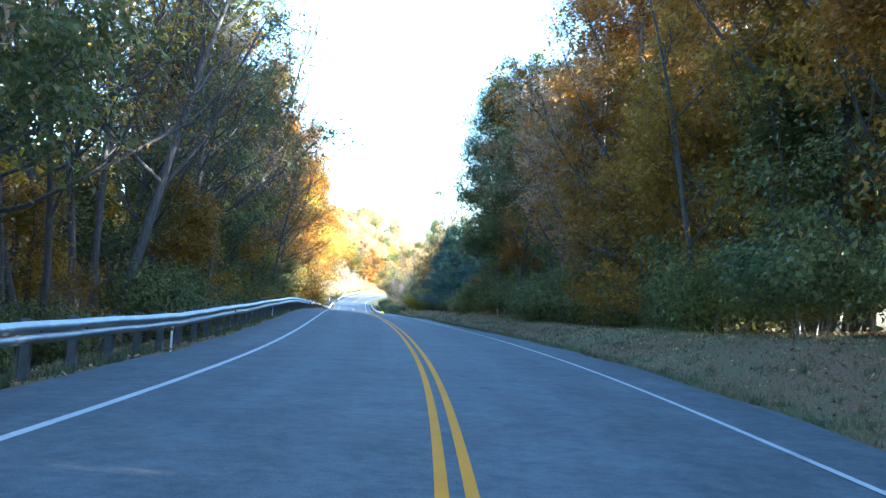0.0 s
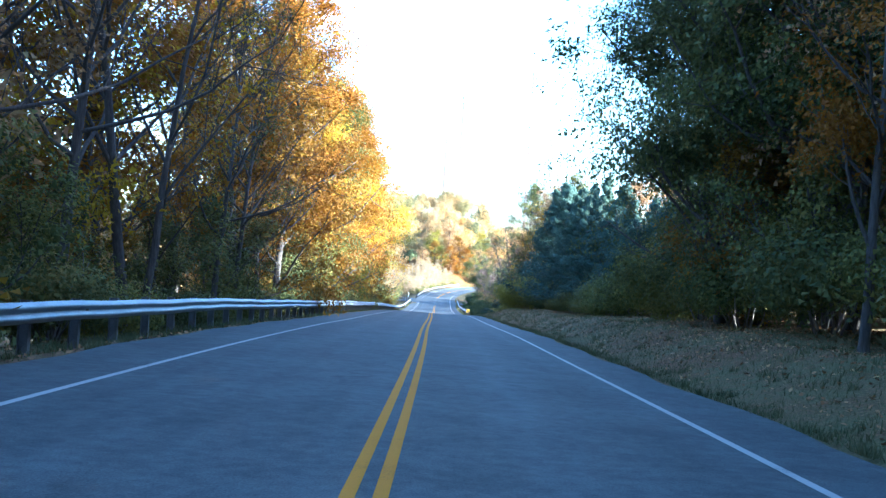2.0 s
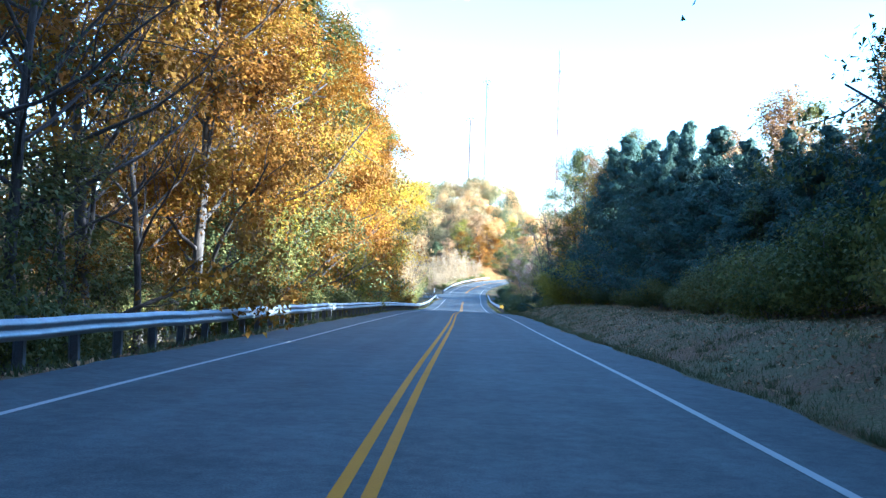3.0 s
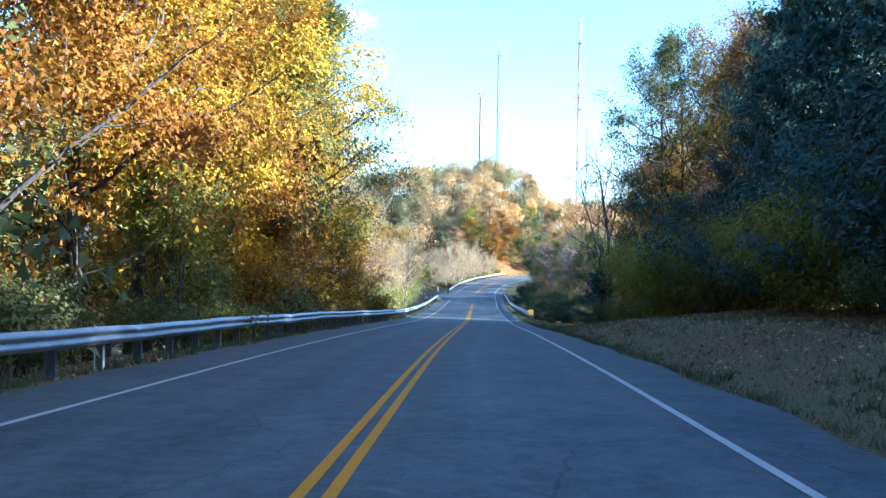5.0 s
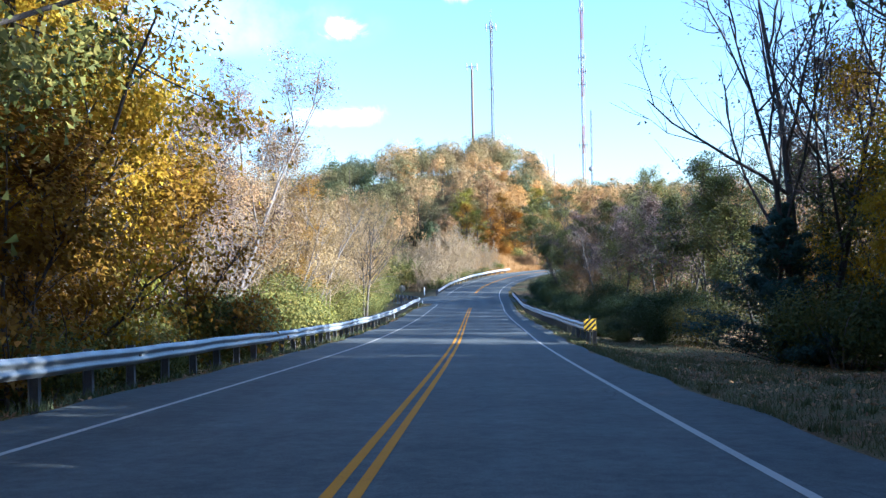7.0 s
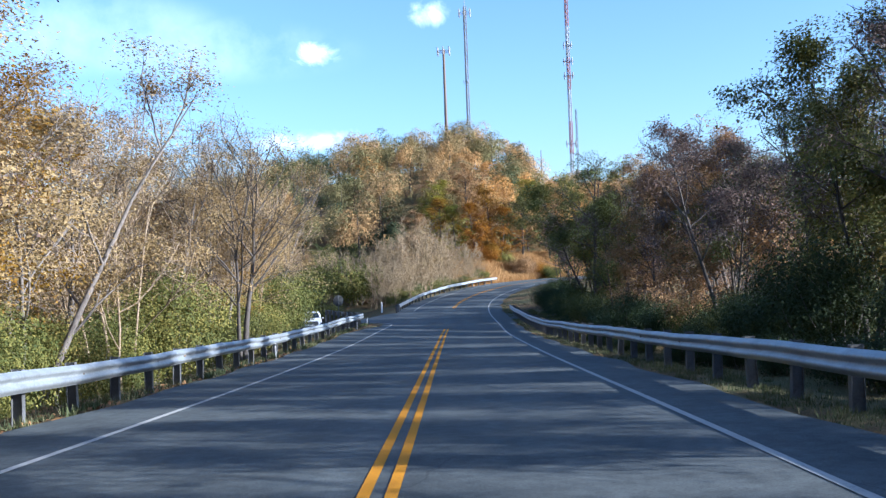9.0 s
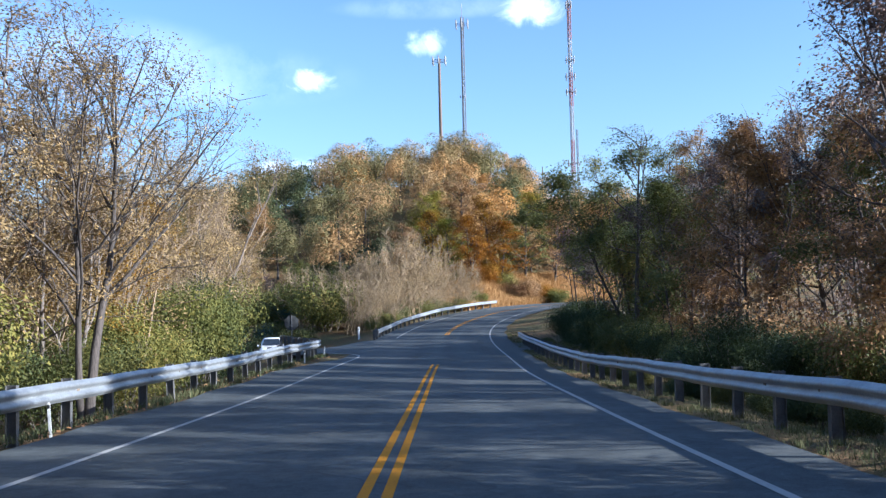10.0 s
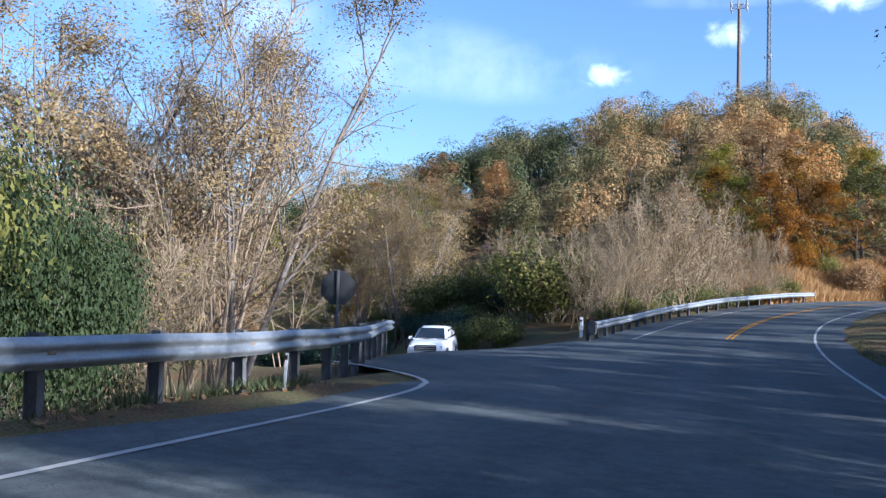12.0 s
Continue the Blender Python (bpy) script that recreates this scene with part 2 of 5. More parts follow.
def ground_material():
    """Autumn ground: dry grass, soil and fallen leaves."""
    mat, nt, out = material("autumn_ground")
    p = node(nt, "ShaderNodeBsdfPrincipled", Roughness=0.95)
    p.inputs["Specular IOR Level"].default_value = 0.1
    pos = nt.nodes.new("ShaderNodeTexCoord").outputs["Object"]
    mp = node(nt, "ShaderNodeMapping")
    mp.inputs["Scale"].default_value = (1, 1, 0.4)
    nt.links.new(pos, mp.inputs["Vector"])
    big, mid, fine = noise_of(nt, 0.22, 4, pos), noise_of(nt, 2.2, 5, pos, 0.65), noise_of(nt, 24, 5, mp.outputs[0], 0.7)
    grass = ramp(nt, fine, [(0.3, (0.06, 0.07, 0.025)), (0.52, (0.12, 0.11, 0.05)), (0.72, (0.22, 0.18, 0.095))]).outputs[0]
    litter = ramp(nt, fine, [(0.3, (0.045, 0.03, 0.018)), (0.52, (0.15, 0.09, 0.045)), (0.72, (0.32, 0.19, 0.09))]).outputs[0]
    sel = ramp(nt, mixed(nt, 0.45, big, mid), [(0.42, (0, 0, 0)), (0.58, (1, 1, 1))]).outputs[0]
    nt.links.new(mixed(nt, sel, grass, litter), p.inputs["Base Color"])
    nt.links.new(bump(nt, mixed(nt, 0.5, mid, fine), 0.8, 0.06), p.inputs["Normal"])
    nt.links.new(p.outputs[0], out.inputs[0])
    return mat


GOLD = leaf_material("golden_leaves", [(0.05, (0.18, 0.09, 0.005)), (0.35, (0.34, 0.195, 0.007)), (0.7, (0.4, 0.275, 0.011)), (1.0, (0.27, 0.23, 0.016))])
AMBER = leaf_material("amber_leaves", [(0.05, (0.085, 0.043, 0.007)), (0.4, (0.2, 0.1, 0.01)), (0.7, (0.27, 0.155, 0.013)), (1.0, (0.165, 0.13, 0.016))])
ORANGE = leaf_material("orange_leaves", [(0.05, (0.12, 0.047, 0.006)), (0.4, (0.23, 0.095, 0.008)), (0.7, (0.29, 0.135, 0.011)), (1.0, (0.2, 0.125, 0.015))])
RUST = leaf_material("rust_leaves", [(0.05, (0.108, 0.0831, 0.0439)), (0.4, (0.244, 0.147, 0.0684)), (0.7, (0.352, 0.205, 0.0831)), (1.0, (0.186, 0.176, 0.0734))], 0.25)
OLIVE = leaf_material("olive_leaves", [(0.05, (0.04, 0.058, 0.022)), (0.4, (0.085, 0.1, 0.03)), (0.7, (0.15, 0.14, 0.036)), (1.0, (0.27, 0.19, 0.045))], 0.25)
GREEN = leaf_material("green_leaves", [(0.05, (0.035, 0.052, 0.016)), (0.4, (0.1, 0.11, 0.026)), (0.7, (0.21, 0.19, 0.042)), (1.0, (0.35, 0.26, 0.065))], 0.3)
LIME = leaf_material("lime_leaves", [(0.05, (0.0694, 0.0926, 0.0173)), (0.45, (0.185, 0.19, 0.0289)), (0.75, (0.318, 0.266, 0.0347)), (1.0, (0.376, 0.289, 0.0462))], 0.42)
PLUM = leaf_material("plum_leaves", [(0.05, (0.06, 0.06, 0.058)), (0.4, (0.12, 0.095, 0.085)), (0.7, (0.19, 0.125, 0.1)), (1.0, (0.14, 0.13, 0.08))], 0.15)
CEDAR = leaf_material("cedar_needles", [(0.05, (0.024, 0.047, 0.038)), (0.5, (0.042, 0.078, 0.058)), (1.0, (0.066, 0.1, 0.06))], 0.2)
IVY = leaf_material("ivy_leaves", [(0.05, (0.018, 0.031, 0.012)), (0.5, (0.036, 0.054, 0.018)), (1.0, (0.07, 0.085, 0.026))], 0.2)
TAN = leaf_material("dry_seed_leaves", [(0.05, (0.175, 0.115, 0.046)), (0.5, (0.31, 0.22, 0.095)), (1.0, (0.4, 0.3, 0.145))], 0.3)
STRAW = leaf_material("straw", [(0.05, (0.2, 0.11, 0.04)), (0.5, (0.4, 0.24, 0.09)), (1.0, (0.5, 0.33, 0.15))], 0.3, 0.2)
TURF = leaf_material("turf_blades", [(0.05, (0.045, 0.062, 0.025)), (0.45, (0.095, 0.108, 0.045)), (0.8, (0.165, 0.148, 0.07)), (1.0, (0.26, 0.21, 0.11))], 0.25, 0.5)
LITTER = leaf_material("fallen_leaves", [(0.05, (0.09, 0.05, 0.025)), (0.45, (0.26, 0.14, 0.06)), (0.8, (0.45, 0.28, 0.12)), (1.0, (0.55, 0.36, 0.1))], 0.1, 0.8)
HILL = leaf_material("hill_canopy", [(0.0, (0.024, 0.044, 0.024)), (0.2, (0.085, 0.1, 0.04)), (0.4, (0.205, 0.17, 0.07)), (0.62, (0.37, 0.245, 0.11)), (0.85, (0.46, 0.275, 0.1)), (1.0, (0.49, 0.25, 0.055))], 0.3, 0.12, True)
BARK = bark_material("dark_bark", (0.05, 0.042, 0.036), (0.12, 0.1, 0.085))
PALE_BARK = bark_material("pale_bark", (0.215, 0.158, 0.1), (0.41, 0.31, 0.205))
BRUSH_BARK = bark_material("brush_bark", (0.19, 0.14, 0.08), (0.43, 0.33, 0.2))
GREY_BARK = bark_material("grey_bark", (0.13, 0.11, 0.095), (0.27, 0.235, 0.2))
ASPHALT = asphalt_material()
WHITE_LINE = paint_material("white_road_paint", (0.4, 0.39, 0.36), (0.15, 0.15, 0.145))
YELLOW_LINE = paint_material("yellow_road_paint", (0.5, 0.215, 0.006), (0.27, 0.13, 0.015))
GROUND = ground_material()
GALV = solid("galvanised_steel", (0.36, 0.38, 0.39), 0.52, 0.65, 0.16, 2.5)
POST_STEEL = solid("weathered_post_steel", (0.13, 0.13, 0.13), 0.7, 0.3, 0.25, 4)
WOOD = solid("weathered_wood", (0.16, 0.125, 0.09), 0.9, 0.0, 0.25, 8, 0.4)
SIGN_YELLOW = solid("reflective_yellow", (0.8, 0.52, 0.02), 0.45)
SIGN_BLACK = solid("matt_black", (0.02, 0.02, 0.02), 0.6)
# near black: the hedge's shade on the sign back is in this colour
SIGN_BACK = solid("shaded_aluminium", (0.028, 0.03, 0.031), 0.8, 0.0)
SIGN_RED = solid("reflective_red", (0.5, 0.02, 0.02), 0.45)
WHITE_PLASTIC = solid("white_plastic", (0.78, 0.78, 0.76), 0.5)
TOWER_GREY = solid("tower_grey_steel", (0.13, 0.135, 0.145), 0.7, 0.2)
TOWER_BROWN = solid("tower_brown_steel", (0.13, 0.095, 0.075), 0.7, 0.2)
TOWER_RED = solid("tower_red_paint", (0.2, 0.075, 0.065), 0.7)
TOWER_WHITE = solid("tower_white_paint", (0.25, 0.25, 0.26), 0.7)
CAR_WHITE = solid("white_car_paint", (0.8, 0.8, 0.8), 0.3, 0.0, 0.03, 2, 0.0, 0.8)
CAR_DARK = solid("dark_car_paint", (0.03, 0.035, 0.045), 0.3, 0.2, 0.05, 2, 0.0, 0.8)
RUBBER = solid("tyre_rubber", (0.025, 0.025, 0.025), 0.85)
DARK_TRIM = solid("dark_trim", (0.03, 0.03, 0.033), 0.5)
RIM = solid("alloy_rim", (0.55, 0.56, 0.58), 0.35, 0.8)
LAMP_GLASS = solid("clear_lamp_glass", (0.72, 0.74, 0.76), 0.12, 0.2, 0.05, 3, 0.0, 1.0)
TAIL_RED = solid("tail_lamp_red", (0.35, 0.01, 0.01), 0.2, 0.0, 0.05, 3, 0.0, 1.0)
GLASS = solid("dark_window_glass", (0.02, 0.025, 0.03), 0.06, 0.0, 0.05, 2, 0.0, 1.0)


# ---- road alignment: heading (degrees left of +y) and grade (degrees) every 10 m from -20 m, crossfall every 20 m ----
STATION = np.arange(-20, 401, 10.0)
HEADING = np.array([-4.9, -2.8, -0.8, 1.3, 3.1, 4.1, 4.9, 5.1, 5.4, 5.7, 5.4, 5.3, 5.4, 5.7, 5.7, 5.4, 5.2, 5.3, 5.2, 5.3, 5.4, 5.5, 5.6, 5.5, 5.3, 5.2, 4.5, 5.2, 5.3, 3.6, -1.2, -8.6, -16.5, -24.5, -32, -38.5, -44, -48, -50, -51, -52, -53, -53])
GRADE = np.array([-2.94, -2.83, -2.72, -2.58, -2.77, -2.78, -2.95, -3.06, -3.23, -3.33, -3.71, -3.63, -3.58, -3.62, -3.7, -4.04, -4.19, -4.48, -4.41, -4.23, -3.89, -3.17, -3.08, -2.87, -2.55, -2.16, -1.69, -1.54, -0.73, 0.6, 1.74, 2.35, 2.3, 1.2, 0.3, 0.0, -0.2, -0.3, -0.3, -0.3, -0.3, -0.3, -0.3])
CROSS = np.array([-0.031, -0.038, -0.054, -0.022, 0.008, -0.003, 0.001, -0.012, -0.004, 0.008, 0.01, -0.003, 0.008, 0.04, 0.014, -0.015, -0.008, 0, 0, 0, 0, 0])
WIDE_L, WIDE_R = 3.5, 3.22          # lane widths from the yellow line to the white edge lines


def hermite(x, k, v):
    d = np.gradient(v, k)
    i = np.clip(np.searchsorted(k, x) - 1, 0, len(k) - 2)
    h = k[i + 1] - k[i]
    u = np.clip((x - k[i]) / h, 0, 1)
    return (2 * u**3 - 3 * u**2 + 1) * v[i] + (u**3 - 2 * u**2 + u) * h * d[i] + (3 * u**2 - 2 * u**3) * v[i + 1] + (u**3 - u**2) * h * d[i + 1]


S_ALL = np.arange(-60, 400.5, 1.0)
PSI = np.radians(hermite(np.maximum(S_ALL, -20), STATION, HEADING))
GRA = np.radians(hermite(np.maximum(S_ALL, -20), STATION, GRADE))
E_ALL = hermite(np.maximum(S_ALL, -20), STATION[::2], CROSS)


def summed(f):
    c = np.concatenate([[0], np.cumsum((f[1:] + f[:-1]) / 2)])
    return c - c[60]


RX, RY, RZ = summed(-np.sin(PSI) * np.cos(GRA)), summed(np.cos(PSI) * np.cos(GRA)), summed(np.sin(GRA))


def on_road(s, u, up=0.0):
    """World places at station s, u metres to the left of the yellow line, up metres above the surface."""
    s, u = np.asarray(s, float), np.asarray(u, float)
    psi = np.interp(s, S_ALL, PSI)
    return np.stack([np.interp(s, S_ALL, RX) - np.cos(psi) * u, np.interp(s, S_ALL, RY) - np.sin(psi) * u,
                     np.interp(s, S_ALL, RZ) + np.interp(s, S_ALL, E_ALL) * u + up], -1)


def road_coords(x, y):
    """Nearest station, side offset and surface height for many places."""
    x, y = np.asarray(x, float).ravel(), np.asarray(y, float).ravel()
    best = np.empty(len(x), int)
    for a in range(0, len(x), 8000):
        dx, dy = x[a:a + 8000, None] - RX[::2], y[a:a + 8000, None] - RY[::2]
        best[a:a + 8000] = np.argmin(dx * dx + dy * dy, 1) * 2
    psi = PSI[best]
    dx, dy = x - RX[best], y - RY[best]
    ds = np.clip(-np.sin(psi) * dx + np.cos(psi) * dy, -2, 2)
    u = -np.cos(psi) * dx - np.sin(psi) * dy
    dist = np.hypot(dx, dy)
    u = np.where(np.abs(u) < dist * 0.6, np.sign(u + 1e-9) * dist, u)
    s = S_ALL[best] + ds
    return s, u, np.interp(s, S_ALL, RZ) + np.interp(s, S_ALL, E_ALL) * np.clip(u, -6, 6)


def smooth(a, b, x):
    t = np.clip((x - a) / (b - a), 0, 1)
    return t * t * (3 - 2 * t)


# side road: leaves at the junction towards the front left and falls away
SIDE_S, SIDE_TURN, SIDE_LEN = 256.0, 35.0, 70.0
side_psi = math.radians(5.2 + SIDE_TURN)
SIDE_0 = on_road(SIDE_S, 0.0)
SIDE_DIR = np.array([-math.sin(side_psi), math.cos(side_psi)])
SIDE_LEFT = np.array([-math.cos(side_psi), -math.sin(side_psi)])


def side_height(d):
    return SIDE_0[2] - 0.012 * d - 0.092 * np.sqrt(np.maximum(d - 7, 0) ** 2 + 4) + 0.17


def side_coords(x, y):
    vx, vy = np.asarray(x, float) - SIDE_0[0], np.asarray(y, float) - SIDE_0[1]
    return vx * SIDE_DIR[0] + vy * SIDE_DIR[1], vx * SIDE_LEFT[0] + vy * SIDE_LEFT[1]


def side_half(d):
    return 3.3 + 4.6 * np.exp(-np.maximum(d - 4, 0) / 3.5)


EDGE_L, EDGE_R = 5.0, -4.4          # pavement edges


def edge_left(s):
    """The left pavement edge draws in towards the edge line before the junction."""
    return EDGE_L - 0.85 * smooth(233, 243, np.asarray(s, float)) * smooth(254, 249, np.asarray(s, float))


HILL_X = np.array([-200, -140, -110, -93, -86, -80, -73, -67, -61, -50, -40, -33, -27, -22, -18, -14, -5, 20, 60, 140, 240.0])
HILL_UP = np.array([0, 1, 3, 6.5, 8, 12.5, 14.5, 17, 18.6, 19.8, 20.6, 21.2, 20.6, 19, 15, 10.5, 9.4, 9.4, 9, 5, 0.0])


def hill(x, y):
    """The wooded hill: a broad steep rise ahead, lower on its right, falling away to the left."""
    x, y = np.asarray(x, float), np.asarray(y, float)
    t = np.clip((y - 320) / 64, 0, 1)
    return np.interp(x, HILL_X, HILL_UP) * (0.45 * t + 0.55 * t * t * (3 - 2 * t)) * (1 - 0.75 * smooth(392, 520, y)) * (1 - smooth(560, 800, y))


def ground_height(x, y):
    """Height of the natural ground: verges, the drop behind the left rail, the bank on the right, the wooded hill."""
    x, y = np.asarray(x, float).ravel(), np.asarray(y, float).ravel()
    s, u, z = road_coords(x, y)
    rough = 0.12 * np.sin(x * 0.7 + 1.3 * np.sin(y * 0.31)) * np.sin(y * 0.53 + x * 0.2) + 0.35 * np.sin(x * 0.11) * np.sin(y * 0.083 + 1)
    bank = np.where(s < 120, 1.0, 1.0 - 1.5 * smooth(140, 185, s))
    bank = np.where(s > 240, -0.5 + 0.9 * smooth(250, 300, s), bank)
    right = bank * (0.75 * smooth(4.6, 7.5, -u) + 0.5 * smooth(7.5, 14, -u)) + 3.0 * smooth(16, 60, -u) * smooth(200, 100, s)
    left = -0.25 * smooth(5.2, 6.2, u) - 1.3 * smooth(6.2, 12, u) - 2.2 * smooth(12, 30, u)
    left = left * (1 - 0.6 * smooth(262, 300, s)) + 3.2 * smooth(6.5, 14, u) * smooth(300, 320, s)
    far = smooth(8, 30, np.abs(u))
    h = z + np.where(u < 0, right, left) + rough * smooth(5.5, 9, np.abs(u)) + hill(x, y) * far
    inside = (u < edge_left(s) + 0.05) & (u > EDGE_R - 0.05)
    h = np.where(inside, np.minimum(h, z - 0.13), h - 0.025)
    d, w = side_coords(x, y)
    half = side_half(d)
    blend = smooth(half + 7, half + 0.5, np.abs(w)) * smooth(-2, 6, d) * smooth(SIDE_LEN + 15, SIDE_LEN, d) * (u > EDGE_L - 0.2)
    over = smooth(10.0, 4.6, u)
    base = side_height(d) * (1 - over) + z * over
    target = base - 0.03 - 0.25 * smooth(half, half + 4, np.abs(w)) * (1 - over)
    target = np.where(np.abs(w) < half + 0.1, base - 0.14, target)
    return h * (1 - blend) + target * blend


def ground_at(x, y):
    return float(ground_height([x], [y])[0])


# ---- mesh helpers ----
def mesh_np(name, verts, faces, uvs=None, flat=True):
    """A mesh from arrays; faces: (n, 3) or (n, 4)."""
    me = bpy.data.meshes.new(name)
    verts, faces = np.asarray(verts, np.float32), np.asarray(faces, np.int32)
    n, k = faces.shape
    me.vertices.add(len(verts))
    me.vertices.foreach_set("co", verts.ravel())
    me.loops.add(n * k)
    me.loops.foreach_set("vertex_index", faces.ravel())
    me.polygons.add(n)
    me.polygons.foreach_set("loop_start", np.arange(0, n * k, k, dtype=np.int32))
    if not flat:
        me.polygons.foreach_set("use_smooth", np.ones(n, bool))
    if uvs is not None:
        layer = me.uv_layers.new(name="UVMap")
        layer.data.foreach_set("uv", np.asarray(uvs, np.float32)[faces.ravel()].ravel())
    me.update()
    me.validate()
    return me


def part(name, data, mat, parent=None, label=""):
    """Links a mesh or bmesh as one object under a thing or a part."""
    if isinstance(data, bmesh.types.BMesh):
        me = bpy.data.meshes.new(name)
        data.to_mesh(me)
        data.free()
        data = me
    if not data.materials:
        data.materials.append(mat)
    ob = new(name, data)
    if parent is not None:
        ob.parent = parent
    return tagged(ob, label)


def strip(name, s, lats, up, mat, label, category, jag=0.0):
    """A ribbon along the road; lats: a row of side offsets for each station."""
    s = np.asarray(s, float)
    lats = np.asarray(lats, float)
    k = lats.shape[1]
    rng = np.random.RandomState(5)
    if jag:
        lats = lats.copy()
        for c in (0, k - 1):
            lats[:, c] += jag * (rng.rand(len(s)) - 0.5) + jag * np.sin(s * 0.9 + c)
    P = on_road(np.repeat(s, k), lats.ravel(), up)
    i = np.arange(len(s) - 1)[:, None] * k + np.arange(k - 1)[None]
    F = np.stack([i, i + 1, i + 1 + k, i + k], -1).reshape(-1, 4)
    uv = np.stack([lats.ravel(), np.repeat(s, k)], -1)
    ob = part(name, mesh_np(name, P, F[:, ::-1], uv), mat)
    return tagged(ob, label, category, kind="structure")


def build_ground():
    xs = np.concatenate([-np.geomspace(3500, 220, 14), np.arange(-210, -66, 6.0), np.arange(-64, 34, 0.85), np.arange(36, 210, 6.0), np.geomspace(220, 3500, 14)])
    ys = np.concatenate([-np.geomspace(3000, 90, 12), np.arange(-80, 345, 1.5), np.arange(346, 620, 6.0), np.geomspace(630, 4000, 14)])
    X, Y = np.meshgrid(xs, ys)
    Z = ground_height(X, Y)
    nx, ny = len(xs), len(ys)
    i = (np.arange(ny - 1)[:, None] * nx + np.arange(nx - 1)[None]).ravel()
    F = np.stack([i, i + 1, i + 1 + nx, i + nx], -1)
    ob = part("ground", mesh_np("ground", np.stack([X.ravel(), Y.ravel(), Z], -1), F, flat=False), GROUND)
    tagged(ob, "uneven verge and forest floor with dry grass and fallen leaves", "ground", kind="structure")


def build_roads():
    s = np.arange(-50, 399, 1.0)
    cols = np.array([EDGE_R, -3.2, -1.6, 0.0, 1.75, 3.5, EDGE_L])
    lats = np.tile(cols, (len(s), 1))
    lats[:, -1] = edge_left(s)
    strip("road", s, lats, 0.0, ASPHALT, "worn grey two-lane asphalt road running downhill through woods", "road", 0.09)
    # side road
    d = np.arange(-4.0, SIDE_LEN, 1.0)
    w = np.linspace(-1, 1, 7)
    half = side_half(d)
    D, Wd = np.repeat(d, 7), (half[:, None] * w[None]).ravel()
    P = np.stack([SIDE_0[0] + SIDE_DIR[0] * D + SIDE_LEFT[0] * Wd, SIDE_0[1] + SIDE_DIR[1] * D + SIDE_LEFT[1] * Wd, side_height(D) - 0.012], -1)
    sr, ur, zr = road_coords(P[:, 0], P[:, 1])
    over = smooth(10.0, 4.6, np.abs(ur))
    P[:, 2] = P[:, 2] * (1 - over) + (zr - 0.012) * over
    i = np.arange(len(d) - 1)[:, None] * 7 + np.arange(6)[None]
    F = np.stack([i, i + 1, i + 8, i + 7], -1).reshape(-1, 4)
    ob = part("side_road", mesh_np("side_road", P, F[:, ::-1], np.stack([Wd, D], -1)), ASPHALT)
    tagged(ob, "side road of grey asphalt falling away at the junction", "road", kind="structure")


def line_ribbon(name, path, width, mat, label):
    """A painted line along (s, u) places."""
    path = np.asarray(path, float)
    P = on_road(path[:, 0], path[:, 1], 0.006)
    t = np.gradient(P[:, :2], axis=0)
    t /= np.linalg.norm(t, axis=1)[:, None]
    n = np.stack([-t[:, 1], t[:, 0], np.zeros(len(t))], -1) * width / 2
    V = np.concatenate([P + n, P - n])
    i = np.arange(len(P) - 1)
    m = len(P)
    F = np.stack([i, i + m, i + m + 1, i + 1], -1)
    ob = part(name, mesh_np(name, V, F), mat)
    return tagged(ob, label, "road marking", kind="structure")


def build_markings():
    for u in (-0.1, 0.1):
        for a, b in ((-50, 239.0), (273.0, 398)):
            s = np.arange(a, b + 0.1, 1.0)
            line_ribbon("centre_line", np.stack([s, np.full(len(s), u)], -1), 0.095, YELLOW_LINE, "solid yellow line of the double centre marking")
    s = np.arange(-50, 398, 1.0)
    line_ribbon("edge_line", np.stack([s, np.full(len(s), -WIDE_R)], -1), 0.095, WHITE_LINE, "solid white edge line beside the verge")
    s = np.arange(-50, 241, 1.0)
    left = [(a, WIDE_L) for a in s]
    # the left edge line sweeps round into the side road
    for k in range(1, 15):
        a = math.radians(k * 5.2)
        left.append((240 + 7.2 * math.sin(a), WIDE_L + 0.5 * (1 - math.cos(a)) * k / 14))
    for k in range(1, 9):
        left.append((246.7 + 0.55 * k - 0.01 * k * k, 3.75 + 0.12 * k + 0.035 * k * k))
    line_ribbon("edge_line", left, 0.095, WHITE_LINE, "white edge line curving into the side road")
    s = np.arange(271, 398, 1.0)
    line_ribbon("edge_line", np.stack([s, np.full(len(s), WIDE_L)], -1), 0.095, WHITE_LINE, "white edge line beyond the junction")


def box(bm, cx, cy, cz, sx, sy, sz, bevel=0.0):
    geo = bmesh.ops.create_cube(bm, size=1, matrix=Matrix.LocRotScale((cx, cy, cz), None, (sx, sy, sz)))
    if bevel:
        edges = list({e for v in geo["verts"] for e in v.link_edges})
        bmesh.ops.bevel(bm, geom=edges, offset=bevel, segments=2, affect="EDGES")


# ---- guard rails ----
W_BEAM = [(0.0, 0.155), (-0.012, 0.135), (-0.075, 0.105), (-0.083, 0.075), (-0.075, 0.048), (-0.01, 0.015), (-0.01, -0.015), (-0.075, -0.048), (-0.083, -0.075), (-0.075, -0.105), (-0.012, -0.135), (0.0, -0.155)]


